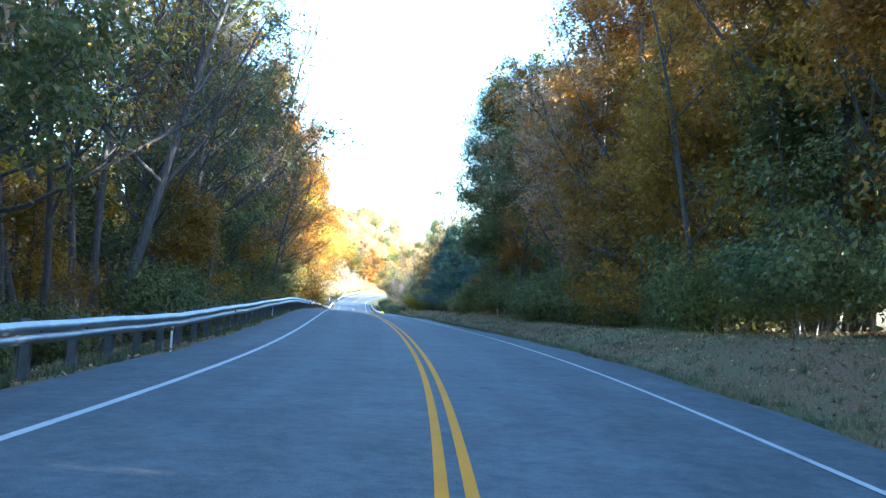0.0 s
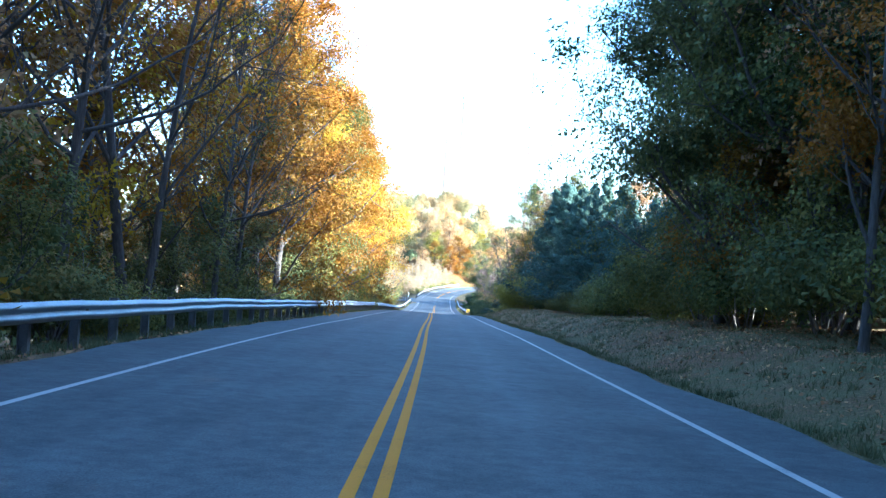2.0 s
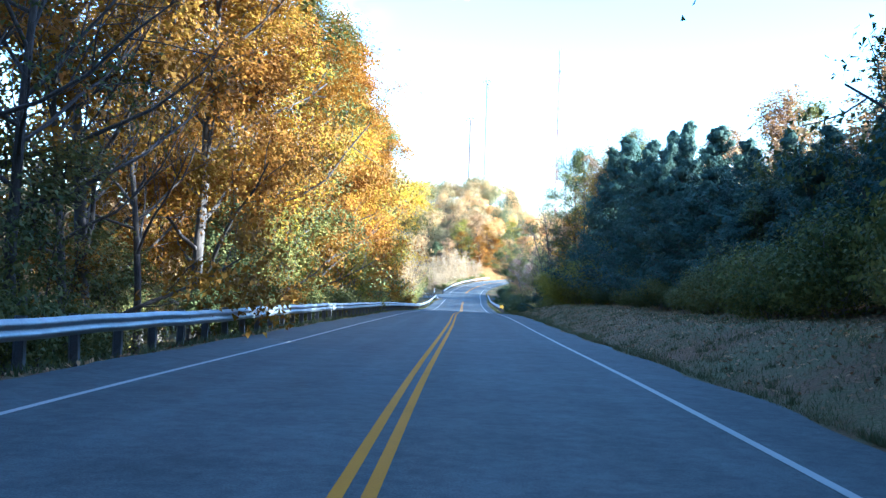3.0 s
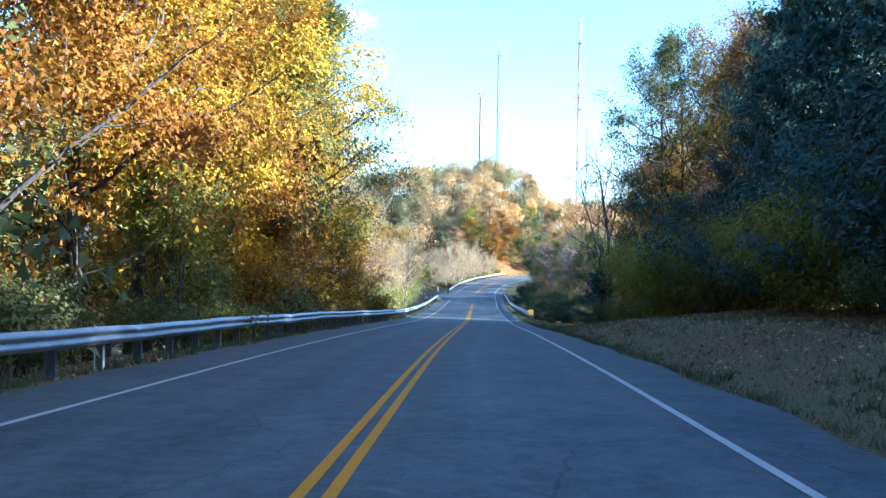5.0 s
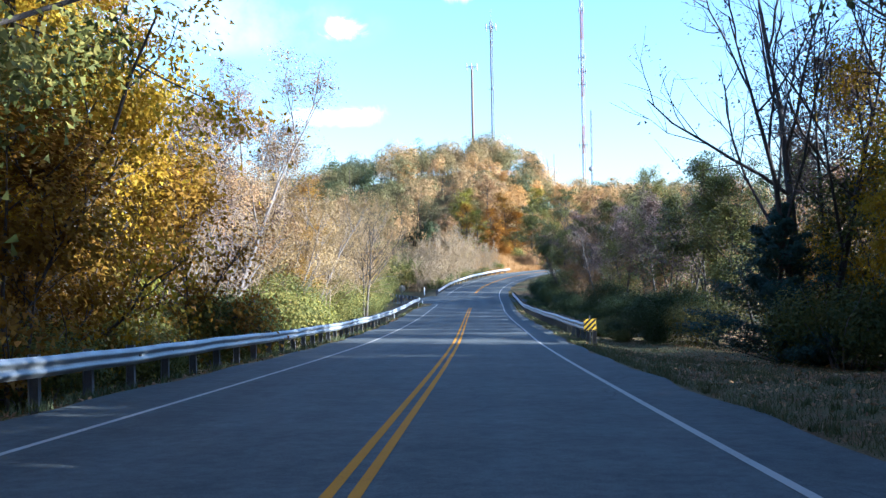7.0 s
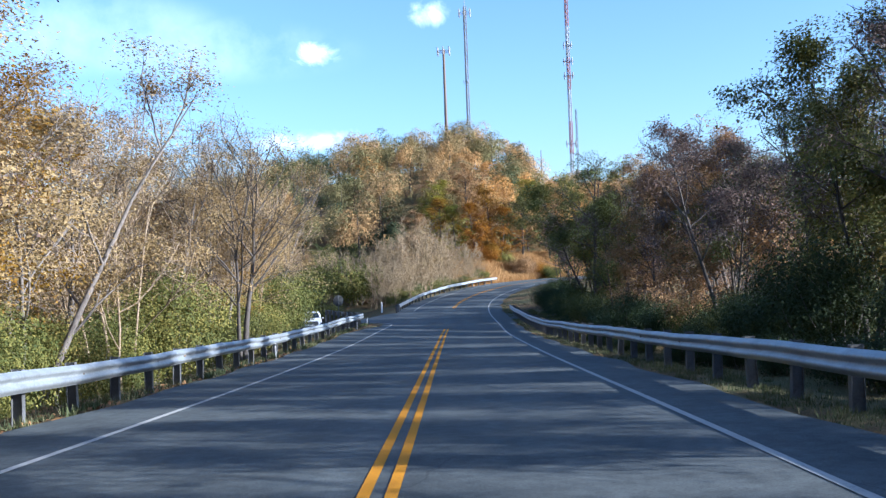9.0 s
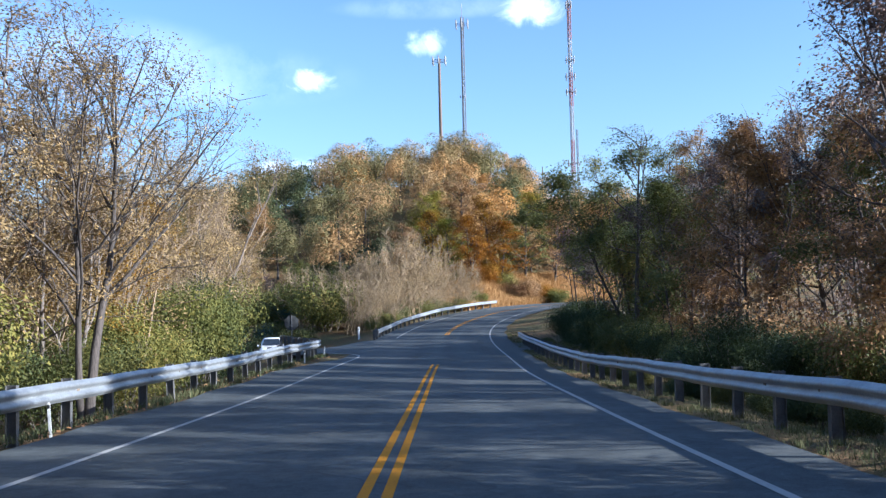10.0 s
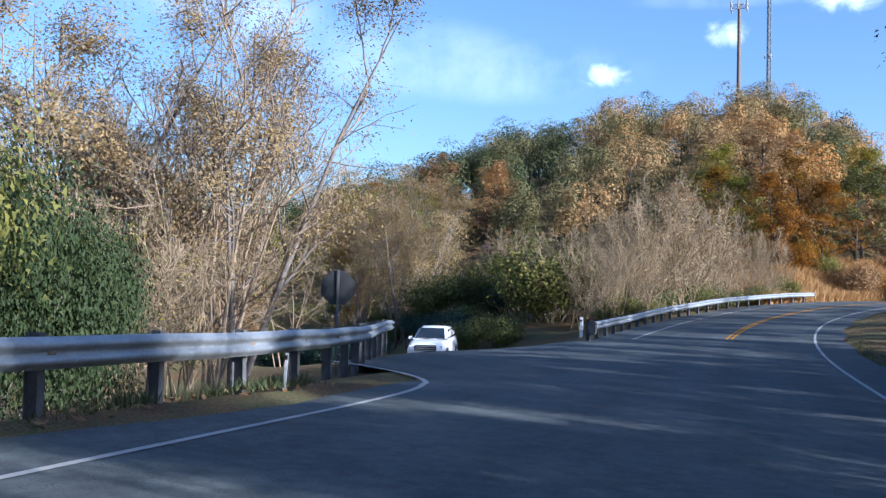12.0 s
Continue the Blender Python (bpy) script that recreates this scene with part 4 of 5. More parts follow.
def build_left_side():
    g = "trees behind the long guard rail"
    row(OAK[:1] + THIN + DARK, -8, 62, 5.5, 8.0, 10.5, 0.95, 1.25, [OLIVE, OLIVE, RUST], "tall dark tree with olive-brown autumn leaves", g)
    row(FAR_OAK + FAR_MAPLE, -6, 70, 9, 13, 18, 1.0, 1.35, [AMBER, GOLD, RUST], "amber autumn tree deeper in the wood", g)
    row(DARK, 16, 92, 4.6, 7.8, 10, 0.8, 1.15, [AMBER, OLIVE, GOLD], "dark-stemmed tree with half its leaves fallen", g)
    row(MAPLE + OAK, 64, 96, 6.0, 9, 13, 1.05, 1.35, [AMBER, GOLD, ORANGE, GOLD], "golden and orange autumn tree in full sun", g)
    for s, u, k, m in ((97, 9.2, 1.35, ORANGE), (104, 9.5, 1.45, AMBER), (110, 11, 1.4, GOLD), (116, 9.6, 1.3, OLIVE), (123, 9.6, 1.3, ORANGE), (130, 9.4, 1.3, ORANGE), (136, 9.8, 1.4, GOLD), (141, 10.0, 1.35, GOLD)):
        place(FINE[int(s) % 2], s, u, k, None, m, "broad maple in gold and orange at the road side", "tree", g)
    row(FAR_OAK + FAR_MAPLE, 112, 166, 9, 14, 19, 1.1, 1.4, [AMBER, RUST, GOLD], "orange-brown autumn tree deeper in the wood", g)
    for s, u, k, m in ((146, 9.8, 1.35, ORANGE), (149, 13, 1.4, AMBER), (152, 9.8, 1.4, OLIVE), (158, 10, 1.45, GOLD), (161, 13, 1.5, ORANGE), (164, 10, 1.5, GREEN), (168, 13, 1.45, GOLD), (170, 10.5, 1.45, GOLD), (174, 12.5, 1.2, LIME)):
        place((FINE if u < 11 else MAPLE)[int(s) % 2], s, u, k, None, m, "tall maple in rust, gold and green beside the rail", "tree", g, 0.95)
    place(FINE[0], 177.5, 11.8, 1.35, 1.0, GOLD, "tall sunlit golden maple at the end of the wood", "tree", g, 0.9)
    row(SAPLING, 2, 96, 4.2, 7.6, 11, 0.6, 1.0, [OLIVE, OLIVE, GREEN, AMBER], "dark leafy sapling filling the wood's edge", g)
    row(SAPLING, 97, 142, 3.8, 7.6, 11, 0.7, 1.15, [OLIVE, GREEN, LIME, GREEN, AMBER], "green and amber sapling behind the rail", g)
    row(SAPLING, 143, 178, 3.2, 8, 11, 0.8, 1.2, [LIME, AMBER, GOLD, AMBER, GREEN], "sunlit yellow-green sapling behind the rail", g)
    g = "bare trees before the junction"
    row(SPARSE, 178, 204, 5, 12, 19, 1.0, 1.4, [TAN, PLUM, RUST], "thinning tree with pinkish-brown leaves", g)
    place(SPARSE[0], 206, 14.5, 1.55, None, PLUM, "tall grey tree with pinkish leaves", "tree", g)
    row(BARE, 184, 236, 4.4, 9.8, 14, 1.05, 1.35, [TAN], "pale-barked bare tree with few leaves", g)
    row(SPARSE + BARE, 196, 238, 3.6, 13, 22, 0.95, 1.3, [TAN, RUST, RUST], "bare pale tree with clinging brown leaves", g)
    for s, u, k, m in ((229.5, 10.8, 0.88, TAN), (225.5, 12.2, 0.95, TAN), (233.5, 11.2, 0.82, AMBER), (212, 11.4, 0.95, TAN), (208, 12.6, 1.02, AMBER), (216.5, 12.8, 1.0, TAN), (202, 11.8, 1.0, TAN)):
        place(SPARSE[int(s) % 2], s, u, k, None, m, "spreading thinning tree with tan leaves", "tree", g, 1.25)
    place_xy(VASE[0], -27.9, 224.5, 1.05, 0.4, TAN, "spreading thinning tree with a forked dark trunk", "tree", g, 1.0)
    place(SPARSE[1], 206, 11.5, 0.9, None, AMBER, "thinning tree with amber leaves behind the hedge", "tree", g)
    g = "bushes behind the long guard rail"
    row(BUSHES, 0, 96, 6.5, 7.4, 9.0, 0.6, 0.9, [OLIVE, GREEN, OLIVE], "dark green undergrowth behind the rail", g, "bush")
    row(BUSHES, 98, 176, 5.5, 7.4, 8.8, 0.6, 1.0, [OLIVE, GREEN, GREEN], "green undergrowth behind the rail", g, "bush")
    row(BUSHES, 180, 198, 2.4, 8.4, 9.8, 0.9, 1.15, [GREEN, OLIVE, LIME], "yellow-green bush behind the rail", g, "bush")
    row(HEDGE, 199, 222, 4.2, 9.6, 12.4, 0.62, 1.2, [GREEN, OLIVE, GREEN], "vine-covered green bush behind the rail", g, "bush")
    row(HEDGE, 228, 238, 3.4, 9.8, 11.5, 0.6, 1.1, [GREEN, OLIVE, GREEN], "vine-covered green bush behind the rail", g, "bush")
    place(HEDGE[0], 241, 10.0, 1.15, None, GREEN, "rounded yellow-green bush beside the rail", "bush", g, 0.8)
    place(HEDGE[1], 245.2, 10.6, 1.12, None, IVY, "dense dark green bush before the junction", "bush", g, 0.5)
    place(HEDGE[0], 247.6, 10.9, 1.08, None, IVY, "dense dark green bush before the junction", "bush", g, 0.48)


def build_right_side():
    g = "trees above the grass verge"
    # the first oaks stand out of view, added to shade the opening stretch
    row(OAK, -14, 50, 6.0, -10, -12.5, 1.05, 1.35, [AMBER, ORANGE, AMBER, RUST], "tall dull-brown oak in shade above the verge", g)
    # added behind the front oaks to stop sun streaks on the road
    row(FAR_OAK, -20, 66, 5, -14, -17, 0.75, 1.0, [AMBER, OLIVE], "dull oak added in the inner wood", g)
    row(FAR_OAK + THIN, -4, 72, 7.5, -17, -24, 1.25, 1.6, [OLIVE, RUST, AMBER], "tall tree of the wood above the verge", g)
    row(THIN, 10, 66, 8, -8.8, -10, 0.8, 1.15, [ORANGE, AMBER, OLIVE], "slender tree with dull orange leaves", g)
    for s, u, k, m in ((54, -12.6, 1.15, RUST), (59, -12.8, 1.15, RUST), (63.5, -12.2, 1.15, RUST), (67.5, -11.2, 1.2, OLIVE), (71, -10.4, 1.18, OLIVE)):
        place(OAK[int(s) % 3], s, u, k, None, m, "broad dark green oak above the verge" if m is OLIVE else "broad amber-brown oak above the verge", "tree", g, 1.0)
    # added oaks, tall enough to keep sun off the left side's trees
    row(FAR_OAK, -40, 60, 5.5, -18, -25, 1.35, 1.6, [RUST, OLIVE], "very tall oak added to shade the trees across the road", g)
    for s, u, k, m in ((71.5, -9.3, 1.22, OLIVE), (76, -10.0, 1.15, OLIVE), (66, -11.0, 1.2, GREEN)):
        place(FINE[int(s) % 2], s, u, k, None, m, "broad dark green tree overhanging the verge", "tree", g, 0.85)
    # hidden casters whose shadows fall on the trees left of the road
    row(FAR_OAK, 64, 90, 4.5, -17, -22, 1.28, 1.42, [OLIVE, RUST], "very tall oak added to shade the trees across the road", g)
    row(SAPLING, 84, 142, 3.0, -10.8, -13.5, 0.6, 0.95, [CEDAR, CEDAR, OLIVE], "dark evergreen sapling among the cedars", g)
    row(FAR_OAK, 88, 106, 4.0, -25, -31, 0.72, 0.85, [OLIVE, RUST], "dull oak added in the inner wood", g)
    # fills gaps between crowns; extra height added to shade the left trees
    row(OAK, 52, 72, 6, -15.5, -18, 1.3, 1.45, [OLIVE, RUST], "dark oak behind the verge oaks", g)
    for s, u, k in ((51, -10.2, 1.6), (54.5, -10.8, 1.45)):
        place(BARE[0], s, u, k, None, RUST, "pale-stemmed tree with a few orange leaves", "tree", g, 0.75)
    row(FAR_OAK + FAR_MAPLE, 92, 150, 6.5, -16.5, -24, 0.82, 1.0, [RUST, RUST, OLIVE], "autumn tree behind the cedars", g)
    for s, u, k in ((80, -13.4, 0.62), (83, -12.0, 0.55), (86.5, -13.6, 0.64), (89, -11.8, 0.55), (92, -13.0, 0.64), (94.5, -11.6, 0.55), (97, -12.4, 0.62), (99.5, -14.5, 0.72), (101, -11.2, 0.56), (103, -12.6, 0.7), (105.5, -14.5, 0.84), (107, -11.4, 0.7), (109.5, -12.8, 0.88), (111.5, -11.2, 0.76), (114, -12.8, 0.96), (116, -11.2, 0.82), (118.5, -12.4, 1.0), (119.5, -14.6, 1.12), (121, -11.4, 0.9), (122.5, -13.4, 1.15), (124.5, -12.0, 1.08), (126.5, -15.0, 1.28), (129, -12.4, 1.2), (132.5, -12.8, 1.28), (135.5, -13.6, 1.34), (138.5, -12.4, 1.3), (141, -12.8, 1.36), (145.5, -13.0, 1.4)):
        place(CEDARS[int(s) % 3], s, u, k, None, None, "dense dark cedar above the verge", "tree", g, (1.15 + 0.5 * RNG.rand()) * (0.66 if k > 0.9 else 0.8), (0.06 * RNG.randn(), 0.06 * RNG.randn()))
    row(HEDGE, 129, 153, 3.6, -10, -12.5, 0.85, 1.2, [LIME, GREEN, LIME], "vine-covered green bank above the verge", "bushes above the grass verge", "bush")
    for s, u, k, m in ((147, -15, 1.0, OLIVE), (155, -15.5, 1.0, RUST)):
        place(OAK[int(s) % 3], s, u, k, None, m, "tall oak with thinning leaves", "tree", g)
    place(OAK[0], 160.5, -12.6, 1.1, None, OLIVE, "tall olive-brown oak above the verge", "tree", g, 0.72)
    place(OAK[1], 164, -12.6, 1.12, 0.0, OLIVE, "tall leaning oak with a dark trunk", "tree", g, 0.8, (0.0, -0.09))
    for s, u, k in ((158, -16, 0.8), (164, -17, 0.8), (170, -15.5, 0.85), (177, -17, 0.8)):
        place(MAPLE[int(s) % 3], s, u, k, None, AMBER, "amber maple behind the verge", "tree", g)
    for s, u, k, m in ((160.5, -14.2, 1.05, AMBER), (156.5, -14.5, 1.05, AMBER), (152, -14.0, 1.1, GOLD), (170, -13.0, 1.0, AMBER), (178.5, -12.6, 0.9, PLUM)):
        place(CLUMPY[int(s) % 3], s, u, k, None, m, "slender autumn tree with a broken crown behind the verge", "tree", g, 0.95)
    place(REACH[0], 175, -10.6, 1.1, 0.6, PLUM, "tall half-bare tree reaching over the verge", "tree", g, 1.0, (0.0, -0.06))
    place(MAPLE[1], 175.5, -13.5, 0.92, None, GOLD, "golden maple glowing behind the bare tree", "tree", g, 0.85)
    place(CEDARS[0], 174.6, -9.6, 0.5, None, None, "small dense cedar on the verge", "tree", g, 1.5)
    # starts early too: the first unseen saplings only shade the road
    row(SAPLING, -12, 76, 2.7, -9.2, -13, 0.8, 1.25, [OLIVE, AMBER, OLIVE, GREEN], "dark leafy sapling at the wood's edge", g)
    row(SAPLING, 150, 184, 4.5, -10.5, -14, 0.7, 1.0, [OLIVE, GREEN, AMBER], "leafy sapling at the wood's edge", g)
    g = "trees behind the short guard rail"
    row(CLUMPY, 184, 199, 3.6, -10, -14, 0.58, 0.7, [PLUM, OLIVE, OLIVE], "young tree with dull purple-brown leaves", g)
    row(CLUMPY, 224, 251, 3.4, -10, -14, 0.72, 0.84, [PLUM, OLIVE, PLUM, RUST], "young tree with a dull purple-brown crown", g)
    row(CLUMPY, 199, 224, 3.8, -10, -14, 0.62, 0.74, [OLIVE, PLUM, OLIVE, RUST], "young tree with dull purple-brown leaves", g)
    row(CLUMPY, 224, 250, 8, -14, -17, 0.75, 0.85, [PLUM, OLIVE, PLUM], "dull purple-brown tree with a dense crown", g)
    row(THIN, 184, 220, 9.0, -13, -17, 0.55, 0.72, [PLUM, OLIVE, OLIVE, RUST], "dull purple-brown tree with a dense crown", g)
    row(SAPLING, 250, 268, 2.0, -9.8, -15, 0.62, 0.9, [OLIVE, PLUM, OLIVE, RUST], "low leafy sapling near the junction", g)
    row(SAPLING, 183, 250, 8.0, -10.5, -13, 0.65, 1.0, [OLIVE, PLUM, OLIVE, RUST], "dark leafy sapling behind the bushes", g)
    place(CLUMPY[1], 252.6, -10.2, 0.98, 0.0, OLIVE, "slim tall tree leaning over the rail", "tree", g, 1.2, (0.0, -0.18))
    place(THIN[1], 254.5, -10.8, 0.9, None, GREEN, "slim tree with a thin light crown", "tree", g, 0.9)
    row(CLUMPY + OAK[:1], 255, 287, 3.4, -9.6, -15, 0.55, 0.78, [OLIVE, PLUM, OLIVE, GREEN], "dark dense tree at the inside of the bend", g)
    for s, u, k in ((207, -12.0, 0.66), (215, -12.6, 0.6)):
        place(OAK[int(s) % 3], s, u, k, None, [PLUM, OLIVE][int(s) % 2], "full dark oak behind the short rail", "tree", g, 0.8)
    row(THIN + SAPLING, 266, 345, 3.4, -15, -22, 0.6, 0.8, [RUST, AMBER, OLIVE], "small autumn tree at the bend", g)
    g = "bushes above the grass verge"
    row(BUSHES, -8, 96, 3.6, -9.0, -10.6, 0.75, 1.15, [OLIVE, OLIVE, GREEN], "dark undergrowth at the wood's edge", g, "bush")
    row(BUSHES, 97, 127, 5, -9.2, -10, 0.4, 0.65, [OLIVE, GREEN], "low dark bush below the cedars", g, "bush")
    row(BUSHES, 154, 184, 5, -9.5, -12, 0.6, 0.95, [OLIVE, GREEN], "low green bush at the verge", g, "bush")
    # dark green leaves, kept extra dark to carry the shade behind the rail
    row(HEDGE + HEDGE[:1], 184, 268, 2.5, -8.6, -11, 0.42, 0.66, [IVY, OLIVE, IVY], "dark green bush behind the short rail", "bushes behind the short guard rail", "bush")


def beside_hollow(x, y):
    """True on the side road's wooded side of the dark hollow."""
    return x < -22.0 - 0.404 * (y - 232)


def build_far_side():
    g = "brush beyond the junction"
    for s in np.arange(283, 313, 0.85):
        rise = (1.0 - 0.68 * ((s - 297) / 15.5) ** 2) * (0.78 + 0.3 * RNG.rand())
        u = 7.2 + 9.5 * RNG.rand() * rise
        P = on_road(s, u)
        if P[0] < -19 - 0.262 * (P[1] - 232):
            u = 7.2
        place(BRUSH[int(s) % 2], s, u, rise * (1.2 + 0.35 * RNG.rand()), None, [TAN, TAN, TAN, RUST][RNG.randint(4)], "grey-brown leafless brush behind the far rail", "shrub", g)
    row(BUSHES, 284, 312, 2.4, 7.0, 8.6, 0.45, 0.85, [OLIVE, GREEN, OLIVE], "low dark bush behind the far rail", g, "bush")
    g = "trees at the foot of the hill"
    for x, y, k, m in ((-36.5, 291, 1.9, GREEN), (-38.5, 296, 2.1, GREEN), (-38, 285, 0.8, OLIVE), (-42, 291, 0.9, OLIVE), (-46, 297, 1.6, OLIVE), (-44, 303, 1.7, OLIVE), (-41, 286, 0.9, OLIVE)):
        place_xy(BUSHES[2], x, y, k, None, m, "olive bush beside the brush", "bush", g)
    # dark green leaves, chosen also to put the hollow's shade into the colour
    for k in range(16):
        x, y = -42 - 16 * RNG.rand(), 286 + 16 * RNG.rand()
        place_xy(BUSHES[k % 3], x, y, 0.6 + 0.45 * RNG.rand(), None, [CEDAR, CEDAR, OLIVE][k % 3], "dark bush in the hollow, shade partly in its leaf colour", "bush", g)
    for k in range(14):
        x = -36 + 1.7 * k + RNG.rand()
        place_xy(BUSHES[k % 3], x, 322 + 5 * RNG.rand() - 0.12 * (x + 24), 0.7 + 0.5 * RNG.rand(), None, [AMBER, GREEN, RUST, ORANGE][k % 4], "low autumn bush at the foot of the hill", "bush", g)
    for x, y, k, m, p in ((-55.5, 335, 0.72, STRAW, FAR_MAPLE), (-66, 340, 0.7, RUST, FAR_OAK), (-58.5, 338, 0.66, RUST, FAR_MAPLE), (-24.7, 322.5, 0.62, ORANGE, FAR_MAPLE), (-21, 325, 0.6, ORANGE, FAR_MAPLE), (-27.5, 324, 0.6, LIME, FAR_MAPLE), (-18, 331, 0.66, OLIVE, FAR_OAK), (-30, 327, 0.66, AMBER, FAR_MAPLE), (-14, 334, 0.62, RUST, FAR_OAK), (-33, 322, 0.55, RUST, FAR_OAK), (-32, 334, 0.75, LIME, FAR_MAPLE), (-23, 333, 0.75, AMBER, FAR_MAPLE), (-11, 341, 0.8, OLIVE, FAR_OAK), (-27, 338, 0.8, RUST, FAR_OAK), (-6, 346, 0.8, RUST, FAR_OAK), (-18, 340, 0.8, LIME, FAR_MAPLE)):
        place_xy(p[int(abs(x)) % 3], x, y, k, None, m, "orange and green autumn tree at the foot of the hill", "tree", g, 1.3)
    g = "bare trees beside the side road"
    for k in range(11):
        x, y = -33.5 - 10 * RNG.rand(), 255.5 + 7 * RNG.rand()
        place_xy((BARE + BARE + BARE + SPARSE[:1])[RNG.randint(10)], x - 0.62 * (y - 255.5), y, 1.1 + 0.35 * RNG.rand(), None, TAN, "clump of pale bare stems beside the side road", "tree", g)
    for k in range(16):
        x, y = -46 - 22 * RNG.rand(), 266 + 20 * RNG.rand()
        if not beside_hollow(x - 0.3 * (y - 266), y):
            continue
        place_xy((SPARSE + BARE + SAPLING)[RNG.randint(8)], x - 0.3 * (y - 266), y, 0.95 + 0.3 * RNG.rand(), None, [TAN, RUST, LIME, OLIVE][RNG.randint(4)], "thinning brown tree along the side road", "tree", g)
    for k in range(12):
        x, y = -49 - 9 * RNG.rand(), 283 + 8 * RNG.rand()
        if abs(side_coords(x, y)[1]) < 4.8 or not beside_hollow(x, y):
            continue
        place_xy((SPARSE + BARE + SAPLING)[RNG.randint(8)], x, y, 0.6 + 0.25 * RNG.rand(), None, [TAN, RUST, LIME, TAN][RNG.randint(4)], "low tan tree at the turn of the side road", "tree", g)
    # olive and plum leaves stand in for shade that falls into the hollow
    for k in range(16):
        x, y = -42 - 18 * RNG.rand(), 302 + 22 * RNG.rand()
        place_xy((FAR_OAK + SAPLING)[RNG.randint(6)], x, y, 0.3 + 0.16 * RNG.rand(), None, [OLIVE, PLUM, OLIVE][RNG.randint(3)], "dark tree in the hollow, shade put into its leaf colour", "tree", g)
    for k in range(26):
        d, w = 40 + 46 * RNG.rand(), -(5.4 + 5.5 * RNG.rand())
        x, y = SIDE_0[0] + SIDE_DIR[0] * d + SIDE_LEFT[0] * w, SIDE_0[1] + SIDE_DIR[1] * d + SIDE_LEFT[1] * w
        if not beside_hollow(x, y):
            continue
        place_xy((SPARSE + SPARSE + BARE)[RNG.randint(7)], x, y, 0.7 + 0.0045 * d + 0.2 * RNG.rand(), None, [TAN, TAN, AMBER, LIME][k % 4], "tan thinning tree where the side road falls away", "tree", g, 1.15)
    for x, y, k, m in ((-36, 290, 0.95, LIME), (-38.5, 293, 1.1, TAN), (-35, 294, 1.0, TAN), (-40.5, 296, 1.1, LIME), (-37, 297, 1.15, TAN)):
        place_xy(BRUSH[int(y) % 2], x, y, k, None, m, "pale brush with yellowing leaves", "shrub", g, 1.2)


def build_thickets():
    """Undergrowth and crowns that close the gaps of the wood above the verge."""
    g = "trees above the grass verge"
    row(SAPLING, 147, 184, 2.3, -13.5, -19, 0.6, 0.9, [OLIVE, AMBER, OLIVE, GREEN], "leafy sapling among the trunks", g)
    for s, u, k, m in ((155, -18.5, 0.62, AMBER), (161, -19, 0.62, OLIVE), (167, -18.5, 0.62, PLUM), (173, -19, 0.62, OLIVE), (150, -13.5, 0.9, RUST)):
        place(OAK[int(s) % 3], s, u, k, None, m, "dense oak closing the wood behind the verge", "tree", g, 0.9)
    for s, u, k in ((163.5, -13.0, 0.75), (167.5, -13.6, 0.8), (171, -13.4, 0.95)):
        place(FINE[int(s) % 2], s, u, k, None, GOLD, "slender maple with glowing golden leaves", "tree", g, 0.8)
    for s, u, k in ((64.5, -13.6, 1.1), (69.2, -12.6, 1.15), (73.5, -11.6, 1.05)):
        place(OAK[int(s) % 3], s, u, k, None, OLIVE, "broad dark green oak above the verge", "tree", g, 1.0)
    for s, u, k in ((68.6, -10.8, 1.25), (73.4, -9.9, 1.25)):
        place(FINE[int(s) % 2], s, u, k, None, OLIVE, "dense dark green tree above the verge", "tree", g, 0.85)
    for s, u, k in ((79.5, -12.2, 1.15), (83.5, -13.5, 0.95)):
        place(FINE[int(s) % 2], s, u, k, None, OLIVE, "dense dark green tree above the verge", "tree", g, 0.82)
    for s, u, k in ((87, -12.8, 0.38), (91, -12.4, 0.34), (96, -13.2, 0.36), (100.5, -12.2, 0.33), (105, -12.6, 0.36), (110, -12.8, 0.4), (115, -13, 0.45)):
        place(FINE[int(2 * s) % 2], s, u, k, None, CEDAR, "dark evergreen tree merging with the cedars", "tree", g, 1.25)
    g = "trees behind the short guard rail"
    # added below the skyline to block sun from the left rail and hedge
    row(CLUMPY, 188, 246, 7.5, -14.5, -19, 0.7, 0.82, [OLIVE, PLUM, RUST], "dull brown tree added behind the short rail for shade", g)
    for s, u, k, m in ((236.5, -14, 0.64, PLUM), (246, -13.6, 0.76, PLUM), (251.5, -13.4, 0.76, RUST), (257, -13, 0.76, OLIVE)):
        place(OAK[int(s) % 3], s, u, k, None, m, "dense dark oak in the wood behind the short rail", "tree", g, 0.95)
    g = "bushes behind the short guard rail"
    # added weeds; their dark colour replaces shade on the pale verge
    row(BUSHES, 186, 262, 1.7, -6.3, -8.2, 0.2, 0.38, [IVY, OLIVE, OLIVE, IVY], "low weeds added behind the rail, dark in place of shade", g, "bush")
    g = "brush before the junction"
    for s, u, k, m in ((250.4, 12.0, 0.72, TAN), (252, 12.8, 0.85, LIME), (253.6, 12.4, 0.7, TAN), (255, 13.2, 0.75, TAN), (251.5, 14.5, 0.95, TAN), (249, 13.5, 0.95, RUST)):
        place(BRUSH[int(s) % 2], s, u, k, None, m, "pale brush with tan leaves before the junction", "shrub", g, 1.2)
    for s, u, k in ((236, 12.5, 1.0), (239, 13.2, 1.1), (242.5, 13.0, 1.05), (245.5, 13.6, 1.0), (231, 13.0, 1.05), (227, 12.8, 1.1)):
        place(BRUSH[int(s) % 2], s, u, k, None, TAN, "tall pale brush behind the hedge", "shrub", g, 1.3)
    g = "bushes above the grass verge"
